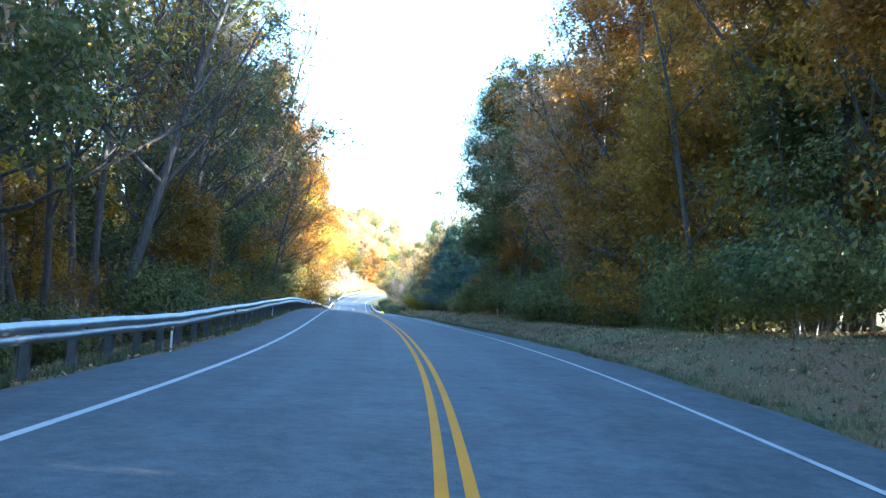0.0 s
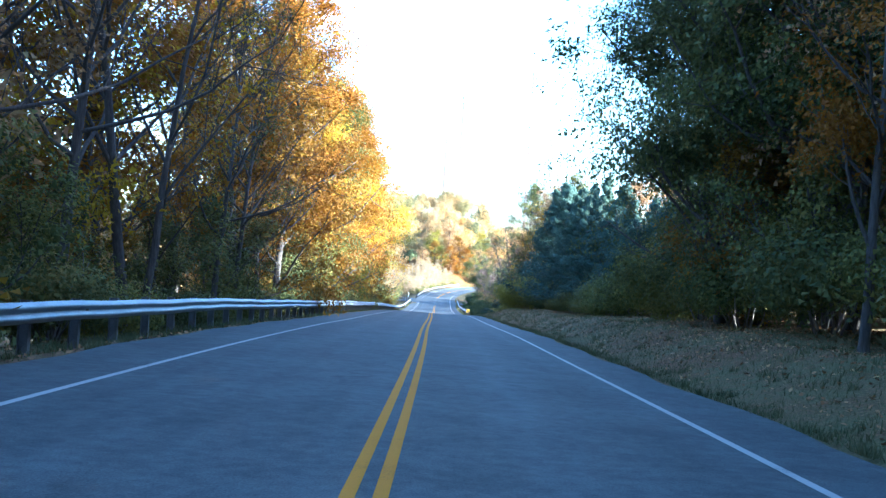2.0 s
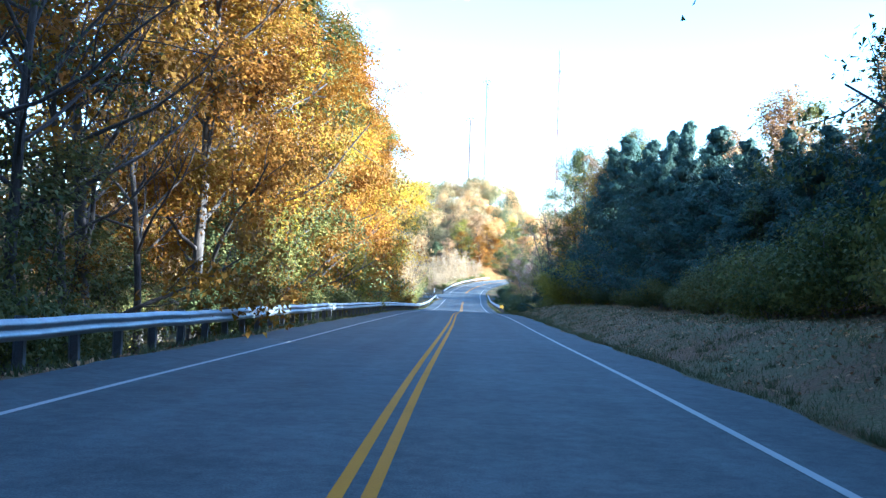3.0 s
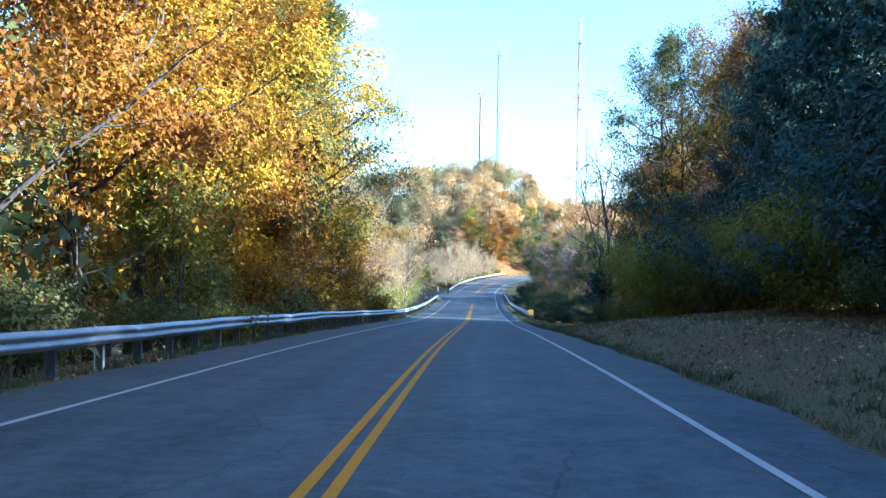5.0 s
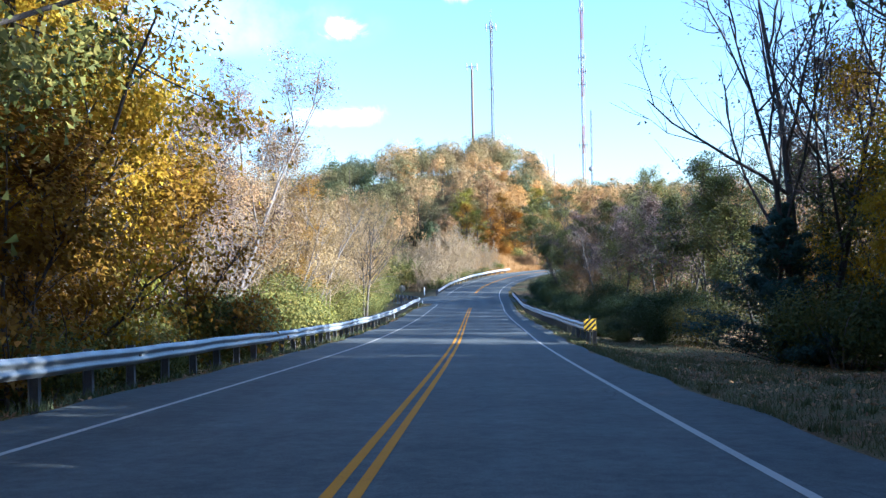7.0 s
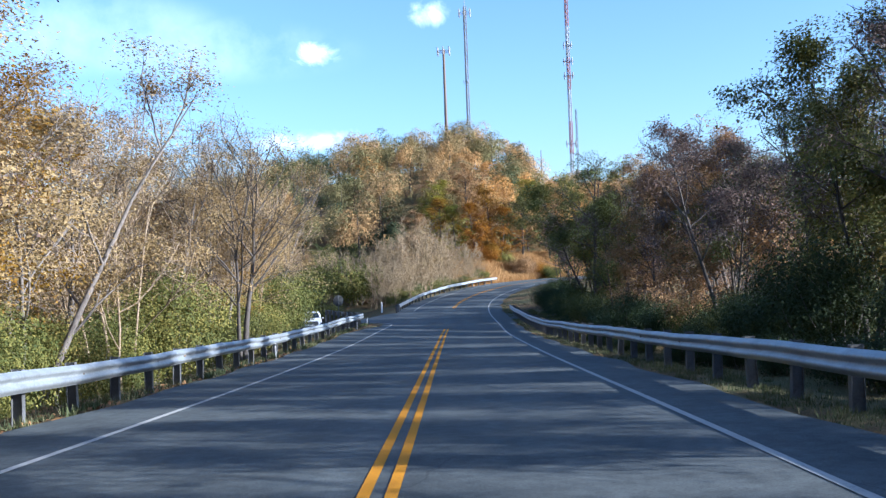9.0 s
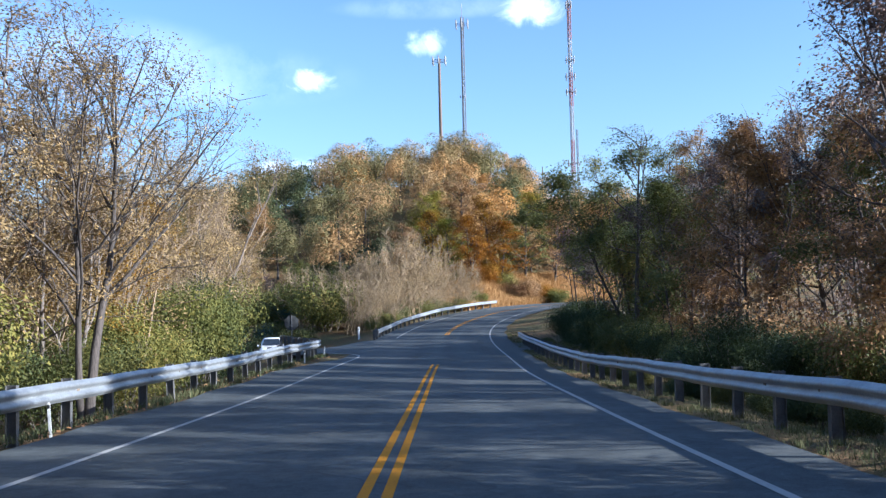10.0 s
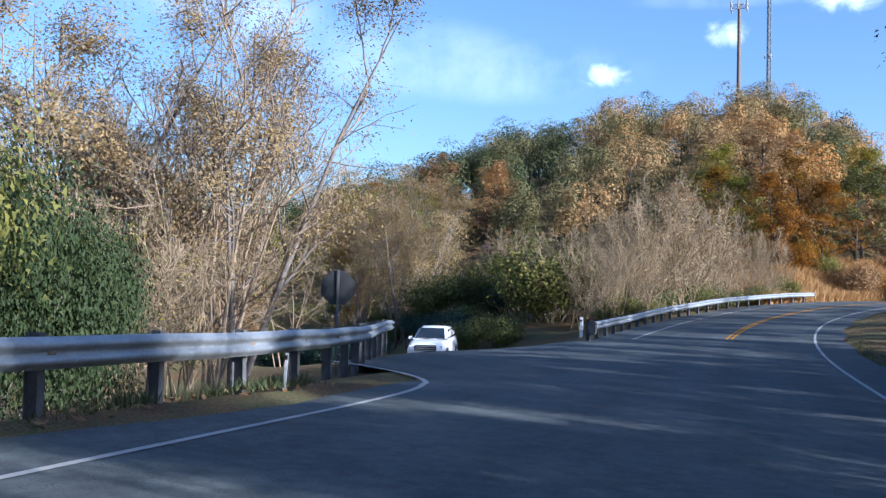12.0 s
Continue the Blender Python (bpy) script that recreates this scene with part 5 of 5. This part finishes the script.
    row(BUSHES, 147, 184, 2.0, -12, -17, 0.6, 1.0, [OLIVE, OLIVE, CEDAR, GREEN], "dark undergrowth between the trunks", g, "bush")


def canopy(name, spots, leaves, size, seed, label, low=False):
    """Many far crowns joined into one canopy; spots: x, y, height, width, tint."""
    rng = np.random.RandomState(seed)
    VV, FF, tint, TV, TF, n0 = [], [], [], [], [], 0
    for x, y, H, R, tt in spots:
        z = ground_at(x, y)
        P, N = lumps(rng, 13 if low else 9, R, H * (0.78 if low else 0.82), leaves if y < 400 else leaves // 2, 0.05, dome=True)
        P[:, 2] += H * (0.05 if low else 0.12)
        V, F = leaf_quads(rng, P + np.array([x, y, z]), size, 0.5, 0.75, face=N, loose=0.2)
        VV.append(V), FF.append(F + n0), tint.append(np.full(len(V), tt, np.float32))
        n0 += len(V)
        st = bend_line(rng, (x, y, z - 0.5), (0, 0, 1), H * 0.7, 4, 0, 0.04)
        tube(TV, TF, st, 0.2, 0.06, 5)
    root = new(name)
    me = mesh_np("canopy", np.concatenate(VV), np.concatenate(FF))
    at = me.attributes.new("tint", "FLOAT", "POINT")
    at.data.foreach_set("value", np.concatenate(tint))
    part("canopy", me, HILL, root)
    part("trunks", mesh_np("trunks", np.concatenate(TV), np.concatenate(TF)), BARK, root)
    tagged(root, label, "woods", kind="stuff")


def build_woods():
    rng = np.random.RandomState(3)
    spots = []
    # the hill ahead
    for gy in np.arange(331, 415, 6.0):
        for gx in np.arange(-134, 66, 6.6):
            x, y = gx + rng.randn() * 1.9, gy + rng.randn() * 1.9
            s, u, z = road_coords([x], [y])
            if abs(u[0]) < 13 or (y < 336 and -34 < x < -10):
                continue
            west = float(smooth(3, -5, np.array(x + 19 + 0.255 * (y - 232))))
            tone = 0.46 - 0.42 * west + 0.1 * math.sin(x * 0.09 + 1) + 0.27 * rng.randn() * (1 - 0.7 * west)
            big = rng.rand()
            spots.append((x, y, 9.0 + 3.5 * big, 3.0 + 1.9 * big, min(0.8, max(0.0, tone))))
    # low growth along the foot of the hill
    for x in np.arange(-64, 40, 3.2):
        y = 327 + 7 * rng.rand() + 0.25 * max(0.0, -x - 40)
        s, u, z = road_coords([x], [y])
        if abs(u[0]) > 15 and not -58 < x < -46:
            spots.append((x, y, 4.0 + 2.5 * rng.rand(), 2.2 + rng.rand(), 0.25 + 0.5 * rng.rand() if x > -38 else 0.15 * rng.rand()))
    canopy("hill_woods", spots, 3000, 0.24, 4, "wooded hill in brown, orange and green autumn colours")
    spots = []
    for k in range(330):
        s, u = -40 + 310 * rng.rand(), -(21 + 45 * rng.rand() ** 1.5)
        x, y, z = on_road(s, u)
        if s > 175 and u > -32:
            continue
        # height added before 58 m, above the view, to shade the left side
        tall = 1.45 if s < 58 else 1.0 if s < 175 else 0.6
        spots.append((x, y, (12 + 5 * rng.rand()) * tall, (3.8 + 2 * rng.rand()) * (0.6 + 0.4 * min(1.0, tall)), 0.12 + 0.4 * rng.rand()))
    for k in range(330):
        s, u = -40 + 290 * rng.rand(), 18 + 45 * rng.rand() ** 1.5
        x, y, z = on_road(s, u)
        d, w = side_coords(x, y)
        if d > -6 and abs(w) < 12 or (s > 190 and u < 26):
            continue
        tall = 1.0 if s < 175 else 0.6
        spots.append((x, y, (12 + 4 * rng.rand()) * tall, (3.8 + 2 * rng.rand()) * tall, 0.3 + 0.45 * rng.rand()))
    canopy("deep_woods", spots, 520, 0.6, 6, "deeper autumn woods on both sides of the road", True)


def scatter(name, n, s0, s1, u0, u1, mat, blade, label, category, flat=False, seed=1, thick=1.0, tufts=0):
    """Grass blades or fallen leaves over a stretch of ground, evenly or in tufts."""
    rng = np.random.RandomState(seed)
    m = tufts or n
    s, u = s0 + (s1 - s0) * rng.rand(m), u0 + (u1 - u0) * rng.rand(m) ** thick
    if tufts:
        pick, wide = rng.randint(m, size=n), 0.05 + 0.22 * rng.rand(m) ** 2
        s, u = s[pick] + rng.randn(n) * wide[pick], u[pick] + rng.randn(n) * wide[pick]
        u = np.minimum(u, EDGE_R - 0.08) if u0 < 0 else np.maximum(u, EDGE_L + 0.08)
    P = on_road(s, u)
    P[:, 2] = ground_height(P[:, 0], P[:, 1])
    if flat:
        P[:, 2] += 0.02
        a = rng.rand(n) * 6.28
        d1 = np.stack([np.cos(a), np.sin(a), 0.35 * rng.randn(n)], -1) * blade * (0.6 + 0.8 * rng.rand(n))[:, None]
        d2 = np.stack([-np.sin(a), np.cos(a), 0.35 * rng.randn(n)], -1) * blade * 0.6
        V = np.stack([P - d1, P + d2, P + d1, P - d2], 1).reshape(-1, 3)
        F = np.arange(4 * n).reshape(n, 4)
    else:
        a = rng.rand(n) * 6.28
        w = np.stack([np.cos(a), np.sin(a), np.zeros(n)], -1) * blade * 0.09
        tip = np.stack([rng.randn(n) * 0.35, rng.randn(n) * 0.35, np.ones(n)], -1) * blade * (0.5 + rng.rand(n))[:, None]
        V = np.stack([P - w, P + w, P + tip], 1).reshape(-1, 3)
        F = np.arange(3 * n).reshape(n, 3)
    ob = part(name, mesh_np(name, V, F), mat)
    return tagged(ob, label, category, kind="stuff")


def build_ground_cover():
    scatter("verge_grass", 100000, -5, 186, -4.35, -10.0, TURF, 0.075, "short dry grass on the verge", "grass", seed=2, thick=1.8)
    scatter("verge_grass", 40000, 184, 306, -4.4, -9.0, TURF, 0.06, "green-brown grass under the short rail", "grass", seed=3)
    scatter("verge_grass", 26000, -10, 246, 4.95, 7.5, TURF, 0.10, "dry grass and weeds under the long rail", "grass", seed=4)
    scatter("weed_tufts", 26000, -5, 186, -4.45, -8.5, TURF, 0.11, "tufts of dry grass and weeds along the road edge", "grass", seed=12, thick=2.2, tufts=900)
    scatter("weed_tufts", 16000, 184, 275, -4.45, -6.5, TURF, 0.08, "tufts of grass and weeds under the short rail", "grass", seed=13, thick=1.4, tufts=420)
    scatter("weed_tufts", 30000, -10, 246, 5.0, 6.6, TURF, 0.14, "tufts of weeds under the long rail", "grass", seed=14, tufts=800)
    scatter("fallen_leaves", 34000, -5, 186, -11.5, -4.9, LITTER, 0.05, "brown fallen leaves on the verge", "leaves", True, seed=5, thick=1.7)
    scatter("fallen_leaves", 12000, -5, 246, 4.7, 7.8, LITTER, 0.055, "brown fallen leaves along the rail", "leaves", True, seed=6)
    scatter("tall_dry_grass", 60000, 306, 346, 6.4, 15, STRAW, 0.8, "tall straw-coloured dry grass on the bank at the bend", "grass", seed=7)


# ---- towers on the hill ----
def lattice(bm_list, x, y, z0, z1, w0, w1, bays, thick):
    """Legs and cross braces of a three-legged mast between two heights, as tubes."""
    V, F = bm_list
    legs = []
    for k in range(3):
        a = k * 2.0944 + 0.4
        p0 = np.array([x + w0 * math.cos(a), y + w0 * math.sin(a), z0])
        p1 = np.array([x + w1 * math.cos(a), y + w1 * math.sin(a), z1])
        legs.append((p0, p1))
        tube(V, F, np.array([p0, p1]), thick, thick, 5)
    for b in range(bays):
        f0, f1 = b / bays, (b + 1) / bays
        for k in range(3):
            pa = legs[k][0] + (legs[k][1] - legs[k][0]) * f0
            pb = legs[(k + 1) % 3][0] + (legs[(k + 1) % 3][1] - legs[(k + 1) % 3][0]) * f1
            pc = legs[(k + 1) % 3][0] + (legs[(k + 1) % 3][1] - legs[(k + 1) % 3][0]) * f0
            tube(V, F, np.array([pa, pb]), thick * 0.5, thick * 0.5, 4)
            tube(V, F, np.array([pa, pc]), thick * 0.5, thick * 0.5, 4)


def from_lists(name, VF, mat, root):
    me = mesh_np(name, np.concatenate(VF[0]) - np.array(root.location), np.concatenate(VF[1]))
    return part(name, me, mat, root)


def antenna_ring(x, y, z, r, n, h, root, name="antenna_platform"):
    VF = ([], [])
    for k in range(n):
        a, b = k * 2 * math.pi / n, (k + 1) * 2 * math.pi / n
        pa = np.array([x + r * math.cos(a), y + r * math.sin(a), z])
        pb = np.array([x + r * math.cos(b), y + r * math.sin(b), z])
        tube(*VF, np.array([pa, pb]), 0.07, 0.07, 4)
        tube(*VF, np.array([[x, y, z], pa]), 0.05, 0.05, 4)
    from_lists(name, VF, TOWER_GREY, root)
    for k in range(n):
        a = (k + 0.5) * 2 * math.pi / n
        W = ([], [])
        p = np.array([x + r * math.cos(a), y + r * math.sin(a), z])
        tube(*W, np.array([p - [0, 0, h * 0.5], p + [0, 0, h * 0.5]]), 0.16, 0.16, 4)
        from_lists("panel_antenna", W, TOWER_WHITE, root)


def build_towers():
    g = "radio masts on the hill"
    x, y, top = -38.0, 422.7, 43.6
    z = ground_at(x, y)
    pole = new("communication_tower")
    pole.location = (x, y, z)
    VF = ([], [])
    tube(*VF, np.array([[x, y, z - 0.5], [x, y, (z + top) / 2], [x, y, top]]), 0.5, 0.3, 12)
    from_lists("pole", VF, TOWER_BROWN, pole)
    antenna_ring(x, y, top - 0.6, 1.7, 6, 2.0, pole)
    tagged(pole, "slim brown steel monopole with an antenna crown on the hill", "radio mast", g)

    x, y, top = -35.8, 470.0, 70.0
    z = ground_at(x, y)
    mast = new("communication_tower")
    mast.location = (x, y, z)
    VF = ([], [])
    lattice(VF, x, y, z - 0.5, top - 3, 0.55, 0.48, 34, 0.13)
    from_lists("lattice_mast", VF, TOWER_GREY, mast)
    VF = ([], [])
    tube(*VF, np.array([[x, y, top - 3], [x, y, top + 1]]), 0.09, 0.05, 5)
    from_lists("whip_antenna", VF, TOWER_WHITE, mast)
    antenna_ring(x, y, top - 5.2, 1.9, 6, 2.4, mast)
    antenna_ring(x, y, top - 26, 0.9, 3, 0.9, mast)
    tagged(mast, "grey lattice mast with antenna ring on the hill", "radio mast", g)

    x, y, top = -5.2, 474.0, 80.0
    z = ground_at(x, y)
    mast = new("communication_tower")
    mast.location = (x, y, z)
    n = 9
    for k in range(n):
        a, b = z - 0.5 + (top - z) * k / n, z - 0.5 + (top - z) * (k + 1) / n
        VF = ([], [])
        lattice(VF, x, y, a, b, 0.55, 0.55, 6, 0.13)
        from_lists("mast_section", VF, TOWER_RED if k % 2 else TOWER_WHITE, mast)
    for h, r in ((54, 1.5), (49.2, 1.7), (44.8, 1.7), (24.2, 1.8), (70, 1.0)):
        antenna_ring(x, y, h, r, 4, 1.8, mast)
    tagged(mast, "tall red-and-white lattice mast with antenna rings", "radio mast", g)

    x, y, top = -0.9, 538.0, 44.5
    z = ground_at(x, y)
    mast = new("communication_tower")
    mast.location = (x, y, z)
    VF = ([], [])
    lattice(VF, x, y, z - 0.5, top, 0.4, 0.35, 22, 0.08)
    from_lists("lattice_mast", VF, TOWER_GREY, mast)
    VF = ([], [])
    tube(*VF, np.array([[x - 0.3, y - 0.9, 20.5], [x - 0.3, y - 0.5, 20.5]]), 0.2, 1.1, 10)
    from_lists("dish_antenna", VF, TOWER_WHITE, mast)
    tagged(mast, "thin far lattice mast with a dish", "radio mast", g)

    for k, (x, y, h) in enumerate(((-15.6, 418, 15.5), (-14.6, 417, 16.5))):
        z = ground_at(x, y)
        snag = new("dead_tree")
        snag.location = (x, y, z)
        VF = ([], [])
        rng = np.random.RandomState(k + 70)
        tube(*VF, bend_line(rng, (x, y, z - 0.3), (0, 0, 1), h - z, 6, 0, 0.03), 0.28, 0.1, 6)
        tube(*VF, bend_line(rng, (x, y, z + (h - z) * 0.6), (0.4, 0.1, 1), 3.0, 3, 0, 0.05), 0.12, 0.04, 5)
        from_lists("trunk", VF, GREY_BARK, snag)
        tagged(snag, "bare dead trunk standing on the skyline", "tree", "dead trunks on the skyline")


# ---- signs ----
def build_signs():
    # object marker at the head of the short rail
    P = on_road(182.6, -5.05)
    root = new("object_marker")
    root.location = (P[0], P[1], ground_at(P[0], P[1]))
    root.rotation_euler = (0, 0, math.radians(5.3))
    bm = bmesh.new()
    box(bm, 0, 0.03, 0.45, 0.05, 0.03, 1.3, 0.004)
    part("post", bm, POST_STEEL, root)
    bm = bmesh.new()
    box(bm, 0, 0, 0.74, 0.46, 0.006, 0.46, 0.002)
    part("panel", bm, SIGN_YELLOW, root, "reflective yellow panel")
    for k in range(-2, 3):
        bm = bmesh.new()
        lo, hi = -0.225, 0.225
        c = k * 0.2
        pts = []
        for x in np.linspace(lo, hi, 10):
            pts.append((x, x + c))
        low = [(x, max(lo, min(hi, z - 0.05))) for x, z in pts]
        top = [(x, max(lo, min(hi, z + 0.05))) for x, z in pts]
        ring = dict.fromkeys((round(x, 4), round(z, 4)) for x, z in low + top[::-1])
        bm.faces.new([bm.verts.new((x, -0.008, 0.74 + z)) for x, z in ring])
        part("stripe", bm, SIGN_BLACK, root, "black diagonal stripe")
    tagged(root, "square yellow marker with black diagonal stripes at the rail end", "road sign")

    # stop sign seen from behind
    x, y = -29.45, 250.6
    z = ground_at(x, y)
    root = new("stop_sign")
    root.location = (x, y, z)
    root.rotation_euler = (0, 0, math.radians(24))
    top = -12.65 - z
    bm = bmesh.new()
    box(bm, 0, -0.03, top / 2 + 0.05, 0.06, 0.04, top + 0.7, 0.004)
    part("post", bm, POST_STEEL, root)
    for name, yy, mat, r in (("panel", 0.0, SIGN_BACK, 0.405), ("face", 0.006, SIGN_RED, 0.395)):
        bm = bmesh.new()
        bmesh.ops.create_cone(bm, cap_ends=True, segments=8, radius1=r, radius2=r, depth=0.005, matrix=Matrix.Translation((0, yy, top)) @ Matrix.Rotation(math.pi / 2, 4, "X") @ Matrix.Rotation(math.pi / 8, 4, "Z"))
        part(name, bm, mat, root, "metal back of the sign, shade put into its colour" if name == "panel" else "red front")
    tagged(root, "octagonal sign on a post, seen from its bare back", "road sign")

    # white marker post at the junction
    x, y = -31.3, 279.2
    root = new("marker_post")
    root.location = (x, y, ground_at(x, y))
    bm = bmesh.new()
    box(bm, 0, 0, 0.45, 0.16, 0.05, 1.1, 0.012)
    part("blade", bm, WHITE_PLASTIC, root)
    bm = bmesh.new()
    box(bm, 0, -0.028, 0.82, 0.1, 0.006, 0.12, 0.002)
    part("reflector", bm, SIGN_BLACK, root, "small dark reflector")
    tagged(root, "short white marker post at the junction corner", "marker post")


def build_stakes():
    """Thin pale marker stakes at the foot of the long rail."""
    for s, u in ((20.6, 5.3), (42.5, 5.3), (216.5, 5.25), (239.5, 5.1), (244.8, 5.1)):
        P = on_road(s, u)
        root = new("marker_stake")
        root.location = (P[0], P[1], ground_at(P[0], P[1]))
        root.rotation_euler = (0.05 * math.sin(s), 0.06 * math.cos(s), 0.1)
        bm = bmesh.new()
        box(bm, 0, 0, 0.15, 0.045, 0.012, 0.62, 0.003)
        part("stake", bm, WHITE_PLASTIC, root)
        bm = bmesh.new()
        box(bm, 0, -0.008, 0.4, 0.04, 0.004, 0.06, 0.001)
        part("reflector", bm, SIGN_BACK, root, "small dull reflector")
        tagged(root, "thin pale marker stake below the guard rail", "marker post", "stakes below the long rail")


# ---- vehicles ----
def loft(sections):
    """A closed body through cross sections: (y, half width at sill, half width at top, z low, z high)."""
    bm = bmesh.new()
    rings = []
    for y, wb, wt, zl, zh in sections:
        ring = [(-wb * 0.92, zl), (-wb, zl + 0.12), (-wb, zl + (zh - zl) * 0.55), (-wt, zh - 0.05), (-wt * 0.8, zh), (0, zh + 0.015),
                (wt * 0.8, zh), (wt, zh - 0.05), (wb, zl + (zh - zl) * 0.55), (wb, zl + 0.12), (wb * 0.92, zl)]
        rings.append([bm.verts.new((x, y, z)) for x, z in ring])
    n = len(rings[0])
    for a, b in zip(rings, rings[1:]):
        for k in range(n):
            bm.faces.new((a[k], a[(k + 1) % n], b[(k + 1) % n], b[k]))
    bm.faces.new(rings[0][::-1])
    bm.faces.new(rings[-1])
    bmesh.ops.recalc_face_normals(bm, faces=bm.faces[:])
    for f in bm.faces:
        f.smooth = True
    return bm


def wheel(root, x, y, r):
    bm = bmesh.new()
    m = Matrix.Translation((x, y, r)) @ Matrix.Rotation(math.pi / 2, 4, "Y")
    bmesh.ops.create_cone(bm, cap_ends=True, segments=24, radius1=r, radius2=r, depth=0.22, matrix=m)
    bmesh.ops.bevel(bm, geom=[e for e in bm.edges if len(e.link_faces) == 2 and e.calc_face_angle(0) > 1], offset=0.03, segments=2, affect="EDGES")
    ty = part("tyre", bm, RUBBER)
    w = new("wheel")
    w.parent = root
    ty.parent = w
    bm = bmesh.new()
    bmesh.ops.create_cone(bm, cap_ends=True, segments=20, radius1=r * 0.62, radius2=r * 0.55, depth=0.03, matrix=Matrix.Translation((x + math.copysign(0.115, x), y, r)) @ Matrix.Rotation(math.pi / 2, 4, "Y"))
    part("rim", bm, RIM, w)


def car(paint, x, y, z, heading, label, front=True):
    """A crossover; the front points along -y of the car."""
    root = new("car")
    root.location, root.rotation_euler = (x, y, z), (0, 0, heading)
    part("body", loft([(-2.25, 0.78, 0.70, 0.42, 0.86), (-2.1, 0.86, 0.78, 0.30, 0.96), (-1.4, 0.90, 0.84, 0.24, 1.05), (-0.85, 0.91, 0.86, 0.22, 1.10), (1.5, 0.91, 0.86, 0.22, 1.12),
                       (2.05, 0.89, 0.82, 0.28, 1.10), (2.25, 0.82, 0.74, 0.42, 1.02)]), paint, root)
    part("cabin", loft([(-0.95, 0.80, 0.70, 1.02, 1.10), (-0.2, 0.80, 0.62, 1.02, 1.60), (0.4, 0.80, 0.64, 1.02, 1.68), (1.5, 0.79, 0.62, 1.02, 1.64), (2.1, 0.76, 0.68, 1.02, 1.12)]), paint, root)
    bm = bmesh.new()
    for pts in ([(-0.70, -0.92, 1.11), (0.70, -0.92, 1.11), (0.57, -0.25, 1.57), (-0.57, -0.25, 1.57)],):
        bm.faces.new([bm.verts.new((px, py - 0.035, pz + 0.035)) for px, py, pz in pts])
    part("windscreen", bm, GLASS, root)
    bm = bmesh.new()
    bm.faces.new([bm.verts.new((px, py + 0.035, pz + 0.03)) for px, py, pz in [(0.6, 2.02, 1.17), (-0.6, 2.02, 1.17), (-0.52, 1.58, 1.56), (0.52, 1.58, 1.56)]])
    part("rear_window", bm, GLASS, root)
    for sx in (-1, 1):
        bm = bmesh.new()
        vs = [bm.verts.new((sx * px, py, pz)) for px, py, pz in [(0.815, -0.6, 1.16), (0.815, 1.75, 1.18), (0.70, 1.5, 1.55), (0.70, -0.1, 1.55)]]
        bm.faces.new(vs if sx > 0 else vs[::-1])
        part("side_window", bm, GLASS, root)
        bm = bmesh.new()
        box(bm, sx * 1.0, -0.62, 1.12, 0.2, 0.1, 0.14, 0.03)
        part("wing_mirror", bm, paint, root)
        bm = bmesh.new()
        box(bm, sx * 0.62, -2.17, 0.80, 0.34, 0.14, 0.13, 0.03)
        part("headlight", bm, LAMP_GLASS, root, "clear headlight")
        bm = bmesh.new()
        box(bm, sx * 0.70, 2.2, 0.92, 0.22, 0.1, 0.2, 0.03)
        part("tail_light", bm, TAIL_RED, root, "red tail light")
    bm = bmesh.new()
    box(bm, 0, -2.25, 0.75, 1.02, 0.08, 0.3, 0.03)
    grille = part("grille", bm, DARK_TRIM, root, "black grille")
    for z in (0.66, 0.75, 0.84):
        bm = bmesh.new()
        box(bm, 0, -2.295, z, 0.94, 0.02, 0.022, 0.004)
        part("bar", bm, RIM, grille, "thin chrome bar")
    bm = bmesh.new()
    box(bm, 0, -2.2, 0.4, 1.25, 0.14, 0.17, 0.03)
    part("lower_intake", bm, DARK_TRIM, root, "dark lower intake")
    for sx in (-1, 1):
        bm = bmesh.new()
        box(bm, sx * 0.74, -2.13, 0.55, 0.16, 0.12, 0.2, 0.03)
        part("fog_lamp_recess", bm, DARK_TRIM, root, "dark fog lamp recess")
        for sy in (-1.42, 1.4):
            bm = bmesh.new()
            bmesh.ops.create_cone(bm, cap_ends=True, segments=24, radius1=0.42, radius2=0.42, depth=0.03, matrix=Matrix.Translation((sx * 0.9, sy, 0.36)) @ Matrix.Rotation(math.pi / 2, 4, "Y"))
            part("wheel_arch", bm, DARK_TRIM, root, "black wheel arch")
    bm = bmesh.new()
    box(bm, 0, -2.3, 0.54, 0.34, 0.02, 0.12, 0.004)
    part("number_plate", bm, WHITE_PLASTIC, root, "blank pale plate")
    for sx in (-0.84, 0.84):
        for sy in (-1.42, 1.4):
            wheel(root, sx, sy, 0.34)
    tagged(root, label, "car")


def build_cars():
    x, y = -37.2, 274.0
    d, w = side_coords(x, y)
    car(CAR_WHITE, x, y, float(side_height(d)), math.radians(14), "white crossover waiting on the side road")
    P = on_road(334, -1.7)
    car(CAR_DARK, P[0], P[1], P[2], math.pi + math.radians(-42), "dark car driving away up the far road")


build_towers()
build_signs()
build_stakes()
build_cars()
build_left_side()
build_right_side()
build_far_side()
build_thickets()
build_woods()
build_ground_cover()

for proto in PROTOS:
    for ob in [*proto.children_recursive, proto]:
        bpy.data.objects.remove(ob)
